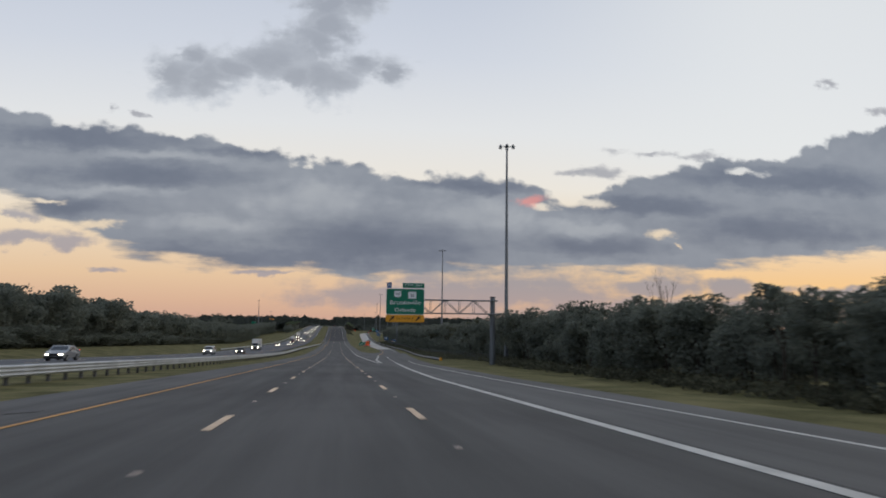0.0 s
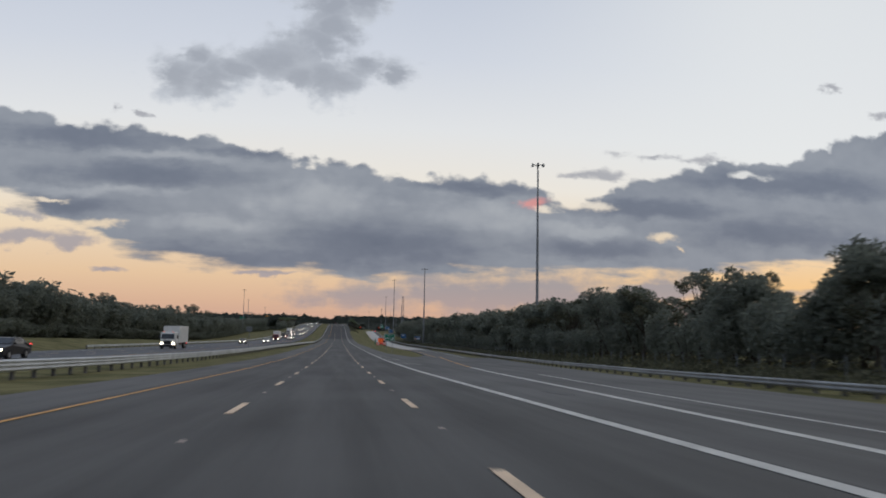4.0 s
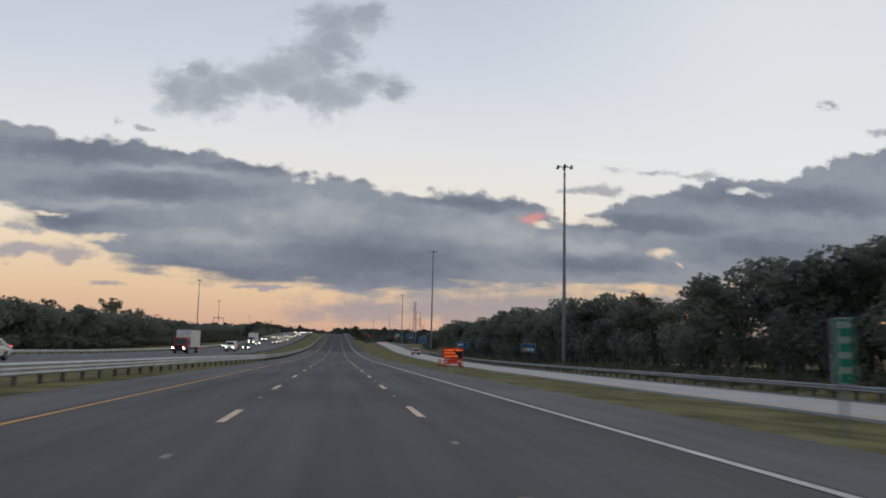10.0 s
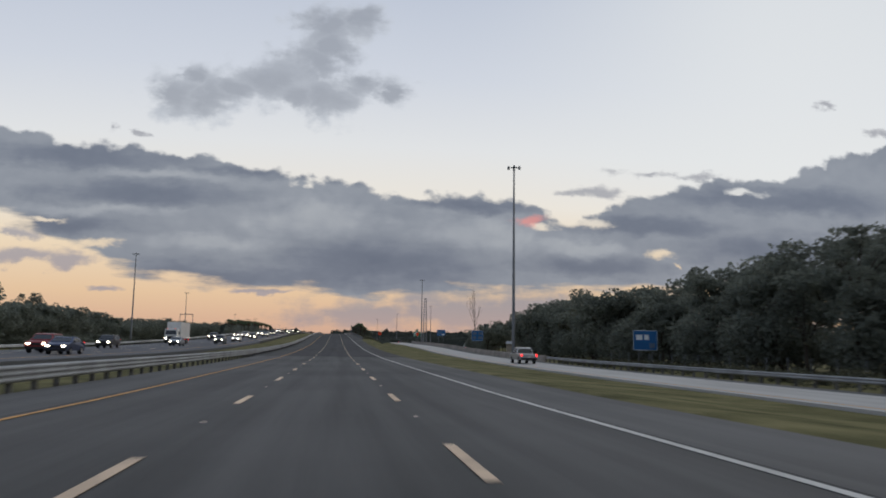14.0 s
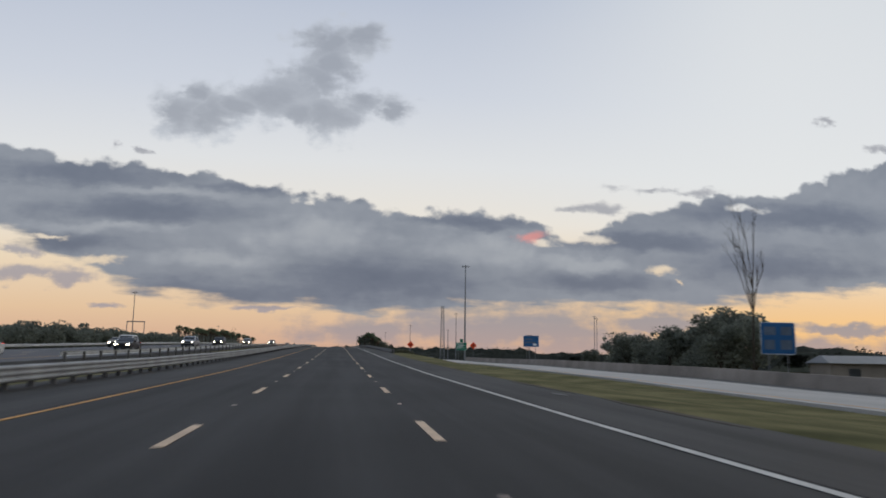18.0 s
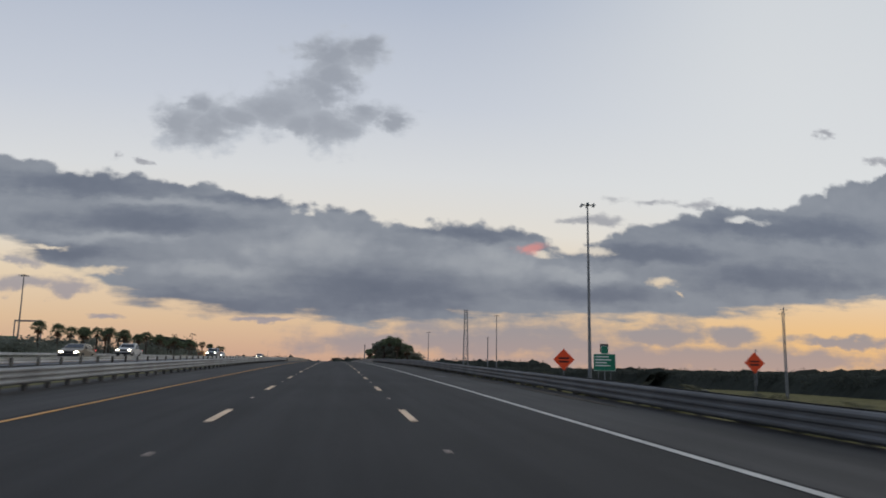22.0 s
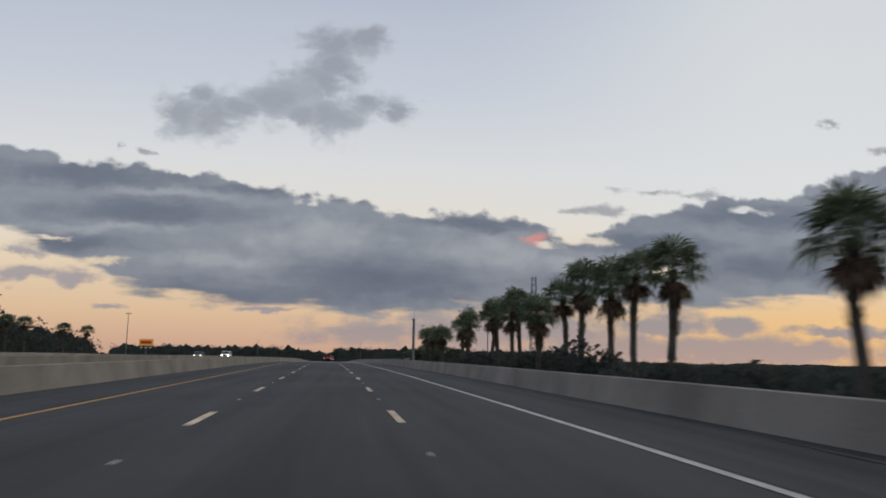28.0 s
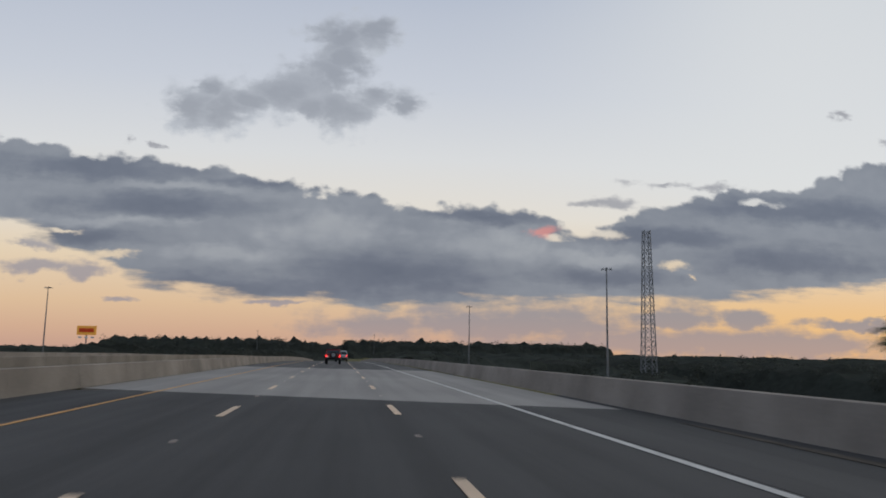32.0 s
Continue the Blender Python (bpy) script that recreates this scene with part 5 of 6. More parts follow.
def joined_wood(name, label, x_near, depth, y0, y1, gap, rows, high):
    """Woodland across the other carriageway, past counting: trees and undergrowth in one mesh."""
    kinds = [build_tree(s, h, r, 0.3, 1500, 0.36) for s, h, r in ((51, 9.0, 4.4), (52, 10.5, 4.8), (53, 8.0, 4.6))]
    shapes = []
    for t in kinds:
        for c in t.children:
            me = c.data
            co = np.array([v.co for v in me.vertices])
            shapes.append((kinds.index(t), co, [tuple(p.vertices) for p in me.polygons]))
        for c in list(t.children):
            bpy.data.objects.remove(c)
    for t in kinds:
        bpy.data.objects.remove(t)
    verts, faces = [], []
    y = y0
    while y < y1:
        for r in range(rows + 1):
            k = rng.randrange(3)
            low = r == rows
            x = x_near(y) - (depth * (r + rng.uniform(0, 0.7)) / rows if not low else rng.uniform(-1.5, 1.0))
            yy = y + rng.uniform(-gap, gap) * 0.5
            s = high(y) * rng.uniform(0.78, 1.1) / (9.0, 10.5, 8.0)[k]
            sz = s * 0.42 if low else s
            a = rng.uniform(0, 6.28)
            m = np.array([[math.cos(a), math.sin(a), 0], [-math.sin(a), math.cos(a), 0], [0, 0, 1]]) @ np.diag([s * (0.8 if low else 1.0), s, sz])
            p = np.array(on_land(x, yy, -0.4 if not low else -1.2))
            for kk, co, fs in shapes:
                if kk == k:
                    n0 = len(verts)
                    verts.extend(map(tuple, co @ m + p))
                    faces.extend(tuple(n0 + i for i in f) for f in fs)
        y += gap
    return tagged(new(name, from_lists(name, verts, faces, M_LEAF)), label, "woodland", kind="stuff")


joined_wood("wood_west", "dense dark green woodland beside the oncoming lanes", curve([-60, 300, 600, 800], [-48, -60, -66, -80]), 9, -20, 740, 7.0, 2, curve([-20, 60, 150, 300, 740], [9.4, 9.7, 10.6, 10.0, 9.8]))
joined_wood("wood_west_beyond", "low dark woodland below the other carriageway", curve([740, 960], [-80, -78]), 12, 740, 985, 8.0, 2, curve([740, 830, 985], [8.0, 10.5, 12.0]))
for x, y, k in ((-104, 702, 1.35), (-108, 716, 1.25), (-98, 724, 1.1), (-70, 468, 0.95), (-73, 476, 0.9), (-66, 360, 0.85), (33, 100, 0.45), (38, 250, 0.55), (40, 330, 0.62)):
    plant(KINDS[6], x, y, x, k)


# wire fence along the wood's edge
fence_post = mesh_of("fence_post", tube((0, 0, -0.2), (0, 0, 1.5), 0.04, seg=6), M_MAST)
fence = tagged(empty("fence"), "pale steel posts and wires of a fence before the wood", "fence")
for i in range(148):
    y = 112 + i * 3.0
    part("fence_post", fence_post, None, fence).matrix_basis = Matrix.Translation(on_land(edge_x(y) - 2.4, y))
for h in (0.35, 0.75, 1.1, 1.45):
    part("wire", sweep("wire", [(-0.005, h - 0.005), (0.005, h - 0.005), (0.005, h + 0.005), (-0.005, h + 0.005)], M_DARKSTEEL, lambda y: edge_x(y) - 2.4, 112, 553, 9.0, on_land), None, fence)


# brush and tall weeds between the ramp's rail and the wood
def brush(name, label, x_from, x_to, y0, y1, n, high):
    rnd = random.Random(81)
    verts, faces = [], []
    for i in range(n):
        y = rnd.uniform(y0, y1)
        x = x_from(y) + (x_to(y) - x_from(y)) * rnd.random()
        h = high * rnd.uniform(0.5, 1.3)
        leaf_cloud(rnd, on_land(x, y, h * 0.4), (h * 0.9, h * 0.9, h * 0.6), 46, 0.15, verts, faces)
    return tagged(new(name, from_lists(name, verts, faces, M_LEAF2)), label, "undergrowth", kind="stuff")


brush("brush", "dull brown-green brush and tall weeds before the wood", lambda y: RAIL_R(y) + 1.6 if y > 150 else edge_x(y) - 2.6, lambda y: edge_x(y) + 1.0, -30, 556, 2200, 0.8)
brush("brush_beyond", "dull brown-green weeds on the bank below the guardrail", const(9.3), const(15.0), 715, 905, 1000, 0.5)


# far woods to the horizon
def far_woods(name, spans, seed, label):
    """Woods too far to count: a closed, uneven canopy with clumps of leaves over it."""
    rng = random.Random(seed)
    verts, faces = [], []
    for (xa, ya, xb, yb, n, hi, dep, sz) in spans:
        run = math.hypot(xb - xa, yb - ya)
        m, rows_n = max(8, int(run / (sz * 2.6))), 7
        nx, ny = (yb - ya) / run, -(xb - xa) / run
        k0 = len(verts)
        for i in range(m + 1):
            for j in range(rows_n):
                f = i / m
                q = j / (rows_n - 1) * 2 - 1
                x, y = xa + (xb - xa) * f + nx * q * dep * 0.6, ya + (yb - ya) * f + ny * q * dep * 0.6
                bump = noise.noise(Vector((x / (sz * 5), y / (sz * 5), 2.0))) * 0.26 + noise.noise(Vector((x / (sz * 1.7), y / (sz * 1.7), 5.0))) * 0.24
                h = hi * (0.80 + bump) * (1 - abs(q) ** 4) - (1.0 if abs(q) > 0.99 else 0.0)
                verts.append((line_x(y) + x, y, land_z(x, y) + h))
        for i in range(m):
            for j in range(rows_n - 1):
                p = k0 + i * rows_n + j
                faces.append((p, p + 1, p + rows_n + 1, p + rows_n))
        for i in range(n):
            k = rng.random()
            s = rng.uniform(-dep, dep) * 0.5
            x, y = xa + (xb - xa) * k + nx * s, ya + (yb - ya) * k + ny * s
            h = hi * rng.uniform(0.75, 1.02)
            z = land_z(x, y)
            leaf_cloud(rng, (line_x(y) + x, y, z + h * 0.62), (sz * 2.6, sz * 2.6, h * 0.38), 80, sz * 0.48, verts, faces)
    ob = new(name, from_lists(name, verts, faces, M_FARLEAF))
    return tagged(ob, label, "woodland", kind="stuff")


far_woods("far_woods_east", [(120, 760, 180, 1100, 340, 7.5, 30, 0.9), (170, 1080, 120, 1350, 260, 9.0, 40, 1.1), (80, 1350, 700, 1250, 300, 10, 80, 1.4),
                             (40, 1500, 900, 1700, 300, 13, 120, 1.8), (300, 900, 900, 1100, 160, 12, 80, 1.6), (60, 1180, 100, 1340, 60, 7, 15, 1.0)], 71, "dark distant woodland below the embankment")
far_woods("far_woods_west", [(-62, -40, -72, 330, 130, 10, 10, 0.8), (-74, 330, -88, 760, 130, 9, 10, 0.8), (-66, 1040, -120, 1300, 230, 18, 25, 1.1), (-120, 1300, -700, 1250, 360, 22, 80, 1.5), (-90, 1350, -60, 2000, 150, 13, 30, 1.5),
                             (-900, 1700, 0, 2300, 320, 14, 120, 2.2), (-700, 700, -150, 900, 160, 12, 80, 1.6), (-120, 100, -400, 500, 120, 12, 60, 1.4)], 72, "dark distant woodland beyond the oncoming lanes")
far_woods("far_woods_ahead", [(-400, 2450, 500, 2500, 420, 34, 150, 2.6), (35, 1400, 60, 2200, 120, 12, 20, 1.6)], 73, "dark distant wooded rise ahead")
far_woods("far_woods_behind", [(-120, -330, 120, -330, 120, 14, 20, 1.8)], 74, "dark woodland far behind")


# ---- palms on the bank of the overpass ----
def fan_leaf(rng, verts, faces, root, way, length, droop):
    """A fan palm leaf: a stalk and a pleated spread of blades whose tips hang."""
    side = way.cross(Vector((0, 0, 1)))
    side = side.normalized() if side.length > 0.05 else Vector((1, 0, 0))
    up = side.cross(way).normalized()
    hub = root + way * length * 0.48
    k = len(verts)
    verts += [root - side * 0.025, root + side * 0.025, hub + side * 0.02, hub - side * 0.02]
    faces.append((k, k + 1, k + 2, k + 3))
    for i in range(15):
        a = radians(-112 + 16 * i + rng.uniform(-4, 4))
        reach = length * rng.uniform(0.48, 0.60)
        out = way * math.cos(a) + side * math.sin(a)
        mid = hub + out * reach * 0.62 + up * 0.04 * math.cos(a)
        tip = hub + out * reach + Vector((0, 0, -droop * length * rng.uniform(0.10, 0.34)))
        n = out.cross(up).normalized() * 0.058
        k = len(verts)
        verts += [hub, mid - n, tip, mid + n]
        faces.append((k, k + 1, k + 2, k + 3))


def build_palm(seed, high, label="fan palm with a shaggy trunk and drooping dead leaves"):
    rng = random.Random(seed)
    t = empty("palm")
    bm = bmesh.new()
    zs = [0, 0.25, 0.5, 0.75, 1.0]
    off = [Vector((0, 0, 0))] + [Vector((rng.uniform(-0.2, 0.2), rng.uniform(-0.2, 0.2), 0)) for _ in zs[1:]]
    for i in range(4):
        add_tube(bm, off[i] + Vector((0, 0, zs[i] * high)), off[i + 1] + Vector((0, 0, zs[i + 1] * high)), 0.17 + 0.03 * rng.random(), 0.155 + 0.03 * (i == 3), 10)
    part("trunk", bm, M_PALMTRUNK, t)
    verts, faces = [], []
    for i in range(46):
        f = rng.uniform(0.62, 0.99)
        p = off[3].lerp(off[4], max(0.0, f * 4 - 3)) + Vector((0, 0, high * f))
        a = rng.uniform(0, 6.283)
        o, q = Vector((math.cos(a), math.sin(a), 0)), Vector((-math.sin(a), math.cos(a), 0)) * 0.05
        k = len(verts)
        verts += [p + o * 0.15 - q, p + o * 0.15 + q, p + o * 0.33 + Vector((0, 0, 0.34)) + q * 0.4, p + o * 0.33 + Vector((0, 0, 0.34)) - q * 0.4]
        faces.append((k, k + 1, k + 2, k + 3))
    part("leaf_stubs", from_lists("leaf_stubs", verts, faces, M_PALMDRY), None, t, "criss-cross stubs of old leaves")
    crown = off[-1] + Vector((0, 0, high))
    verts, faces = [], []
    for i in range(28):
        a = 2.4 * i + rng.uniform(-0.3, 0.3)
        e = radians(78 - 98 * (i / 27) ** 0.8 + rng.uniform(-9, 9))
        way = Vector((math.cos(a) * math.cos(e), math.sin(a) * math.cos(e), math.sin(e)))
        fan_leaf(rng, verts, faces, crown, way, rng.uniform(1.55, 2.0), 0.8 if e < 0.5 else 0.45)
    part("crown", from_lists("crown", verts, faces, M_PALM), None, t)
    verts, faces = [], []
    for i in range(11):
        a = rng.uniform(0, 6.283)
        e = radians(rng.uniform(-86, -48))
        way = Vector((math.cos(a) * math.cos(e), math.sin(a) * math.cos(e), math.sin(e)))
        fan_leaf(rng, verts, faces, crown - Vector((0, 0, 0.3)), way, rng.uniform(0.9, 1.6), 0.5)
    part("dead_skirt", from_lists("dead_skirt", verts, faces, M_PALMDRY), None, t, "brown hanging dead leaves")
    return tagged(t, label, "palm", group="palms")


PALMS = [build_palm(41, 8.0), build_palm(42, 9.2), build_palm(43, 7.0), build_palm(44, 12.0), build_palm(45, 11.0)]


def plant_palm(x, y, top, which):
    """A palm whose crown stands at the given height over the road beside it."""
    z = land_z(x, y)
    h = road_z(y) + top - z
    ob = PALMS[which]
    base_h = (8.0, 9.2, 7.0, 12.0, 11.0)[which]
    s = h / base_h
    m = Matrix.Translation(on_land(x, y, -0.1)) @ Matrix.Rotation(y * 1.7, 4, "Z")
    if ob.name not in used:
        used.add(ob.name)
        ob.matrix_basis = m @ Matrix.Diagonal((1, 1, s, 1))
        return
    c = copy_thing(ob, m)
    c.scale = (1, 1, s)


for i, (x, y, top) in enumerate([(15.3, 917, 5.0), (15.3, 924, 4.6), (14.2, 932, 4.7), (15.5, 946, 5.4), (15.2, 950, 5.6), (15.6, 954, 5.2), (15.3, 958, 5.8), (15.8, 963, 5.4), (15.4, 968, 4.3),
                                 (16.0, 971, 4.8), (15.4, 974, 5.7), (15.7, 978, 4.9), (15.2, 982, 5.3), (15.8, 986, 5.1), (15.4, 997, 5.0), (15.9, 1003, 4.8), (17.3, 1008, 3.6), (14.6, 1011, 4.0),
                                 (15.0, 1015, 3.9), (14.5, 1019, 4.0), (15.0, 1023, 4.2), (14.6, 1026, 4.3)]):
    plant_palm(x, y, top, i % 3)
for i, (x, y, top) in enumerate([(-47, 872, 4.6), (-49, 879, 5.0), (-47, 888, 5.4), (-50, 896, 4.8), (-48, 905, 5.5), (-50, 913, 5.0), (-47, 921, 5.6), (-51, 930, 5.2), (-48, 940, 5.6), (-50, 951, 5.4),
                                 (-48, 962, 5.7), (-51, 975, 5.5), (-48, 990, 5.8), (-50, 1006, 5.6), (-49, 1024, 5.9), (-48, 1038, 5.6), (-50, 1050, 5.9), (-48, 1064, 5.5), (-49, 1080, 5.7)]):
    plant_palm(x, y, top, 3 + i % 2)
for y in range(868, 1040, 9):
    plant(SHRUBS[(y // 9) % 3], -52 - (y % 4), y, y * 0.7, 2.2)
    plant_palm(-54 - (y % 3), y + 4, 5.0 + (y % 5) * 0.2, 3 + (y // 9) % 2)
# leafy clumps standing up from below the bank
for x, y, s in ((14.6, 893, 0.85), (17.6, 898, 0.8), (11.8, 903, 0.75), (19, 907, 0.8)):
    plant(KINDS[5], x, y, x * 3.1, s)
for i, (x, y, top) in enumerate([(12.8, 893, 4.9), (11.6, 897, 4.0), (14.0, 890, 4.3), (15.6, 896, 3.5), (10.9, 905, 3.6), (16.2, 889, 2.9), (13.2, 899, 4.4), (14.8, 901, 3.8), (11.4, 911, 3.4),
                                 (18.2, 1062, 2.5), (19.6, 1064, 2.9), (20.6, 1061, 2.5), (21.4, 1065, 2.2), (17.4, 1065, 2.1), (19.0, 1059, 2.0), (15.6, 1061, 1.7), (16.5, 1064, 2.2), (22.6, 1064, 2.3), (23.6, 1062, 1.8)]):
    plant_palm(x, y, top, i % 3)
for x, y, h in ((58, 742, 7.0), (61, 747, 6.4), (66, 744, 6.0), (70, 749, 6.5), (54, 748, 4.5)):
    plant(KINDS[5 if h < 6.5 else 0], x, y, x, h / (7.0 if h < 6.5 else 9.5))
for y in range(905, 1016, 5):
    plant(BANK_SHRUBS[(y // 5) % 3], 15.5 + (y * 7 % 5) * 0.9, y, y * 0.7, 1.15 + 0.12 * (y // 5 % 4))
for x, y, k in ((18.3, 1063, 1.3), (20.4, 1063, 1.25)):
    plant(SHRUBS[2], x, y, x, k)


# ---- vehicles ----
M_TYRE = material("tyre_rubber", (0.02, 0.02, 0.021), 0.85, vary=0.2, scale=4, grain=30, bump=0.2)
M_RIM = material("wheel_alloy", (0.35, 0.35, 0.36), 0.4, metal=0.8, vary=0.1, scale=4, grain=20, bump=0.02)
M_TRIM = material("black_trim", (0.02, 0.02, 0.022), 0.55, vary=0.2, scale=4, grain=20, bump=0.05)
M_GLASS = material("tinted_glass", (0.015, 0.018, 0.02), 0.08, vary=0.1, scale=2, grain=4, bump=0.0, spec=0.6)
M_HEAD = lamp_material("headlamp", (1.0, 0.86, 0.62), 14.0)
M_TAIL = lamp_material("tail_lamp", (1.0, 0.03, 0.03), 3.0, (0.3, 0.01, 0.01))
M_PLATE = material("plate_white", (0.6, 0.6, 0.55), 0.5, vary=0.1, scale=4, grain=10, bump=0.0)


def paint(name, base, metal=0.3):
    return material(name, base, 0.32, metal=metal, vary=0.12, scale=0.8, grain=6, bump=0.0, spec=0.5)


PAINTS = {"white": paint("white_paint", (0.62, 0.62, 0.60), 0.0), "silver": paint("silver_paint", (0.36, 0.37, 0.38), 0.5), "black": paint("black_paint", (0.02, 0.02, 0.022), 0.2),
          "red": paint("red_paint", (0.22, 0.02, 0.018), 0.2), "blue": paint("blue_paint", (0.03, 0.05, 0.11), 0.3), "grey": paint("grey_paint", (0.12, 0.125, 0.13), 0.4), "tan": paint("tan_paint", (0.30, 0.26, 0.20), 0.4)}

# side profiles from the tail over the roof to the nose (along, up); windscreen and rear window as steps of the profile
SHAPES = {
    "sedan": dict(w=1.82, belt=0.98, prof=[(-2.28, 0.30), (-2.36, 0.62), (-2.28, 0.95), (-1.65, 1.03), (-0.95, 1.42), (0.0, 1.47), (0.35, 1.44), (1.15, 1.00), (2.05, 0.86), (2.34, 0.62), (2.30, 0.30)], wheels=(-1.40, 1.40, 0.32), rear=3, screen=6, lamp_z=0.68, tail_z=0.85),
    "suv": dict(w=1.90, belt=1.08, prof=[(-2.26, 0.36), (-2.36, 0.80), (-2.28, 1.10), (-2.02, 1.66), (-1.6, 1.75), (0.0, 1.77), (0.35, 1.72), (1.10, 1.13), (2.10, 1.00), (2.36, 0.72), (2.30, 0.36)], wheels=(-1.42, 1.45, 0.37), rear=2, screen=6, lamp_z=0.82, tail_z=1.0),
    "pickup": dict(w=2.0, belt=1.18, prof=[(-2.82, 0.48), (-2.88, 1.08), (-0.92, 1.12), (-0.74, 1.82), (0.0, 1.90), (0.5, 1.86), (1.28, 1.25), (2.55, 1.14), (2.84, 0.86), (2.78, 0.48)], wheels=(-1.75, 1.80, 0.40), rear=2, screen=5, lamp_z=0.98, tail_z=0.98),
    "van": dict(w=2.0, belt=1.2, prof=[(-2.55, 0.36), (-2.64, 1.00), (-2.56, 2.08), (-2.3, 2.20), (0.0, 2.22), (1.15, 2.12), (1.85, 1.36), (2.48, 1.12), (2.64, 0.75), (2.58, 0.36)], wheels=(-1.55, 1.60, 0.36), rear=1, screen=5, lamp_z=0.85, tail_z=1.1),
    "offroader": dict(w=1.86, belt=1.16, prof=[(-1.98, 0.58), (-2.04, 1.10), (-1.98, 1.76), (-1.82, 1.86), (0.0, 1.88), (0.36, 1.84), (0.74, 1.22), (1.95, 1.12), (2.02, 0.62)], wheels=(-1.28, 1.28, 0.42), rear=1, screen=5, lamp_z=0.92, tail_z=0.98),
}


def body_mesh(shape, mat):
    prof, hw, belt = shape["prof"], shape["w"] / 2, shape["belt"]
    top = max(z for _, z in prof)
    bm = bmesh.new()
    def half(z):
        if z > belt:
            return hw - 0.20 * (z - belt) / (top - belt) ** 1.0 * (top - belt) / 0.6 if top - belt < 0.6 else hw - 0.16 * (z - belt) / (top - belt)
        return hw - (0.06 if z < 0.5 else 0.0)
    l = [bm.verts.new((-half(z), y, z)) for y, z in prof]
    r = [bm.verts.new((half(z), y, z)) for y, z in prof]
    n = len(prof)
    for i in range(n):
        j = (i + 1) % n
        bm.faces.new((l[i], r[i], r[j], l[j]))
    bm.faces.new(l)
    bm.faces.new(r[::-1])
    bmesh.ops.recalc_face_normals(bm, faces=bm.faces[:])
    bmesh.ops.bevel(bm, geom=bm.edges[:], offset=0.05, segments=2, affect="EDGES", profile=0.6)
    return bm, half


def glass_quad(a, b, c, d, push):
    bm = bmesh.new()
    vs = [Vector(p) for p in (a, b, c, d)]
    n = (vs[1] - vs[0]).cross(vs[3] - vs[0]).normalized() * push
    f = [bm.verts.new(v + n) for v in vs]
    k = [bm.verts.new(v - n) for v in vs]
    bm.faces.new(f)
    bm.faces.new(k[::-1])
    for i in range(4):
        j = (i + 1) % 4
        bm.faces.new((f[i], k[i], k[j], f[j]))
    bmesh.ops.recalc_face_normals(bm, faces=bm.faces[:])
    return bm


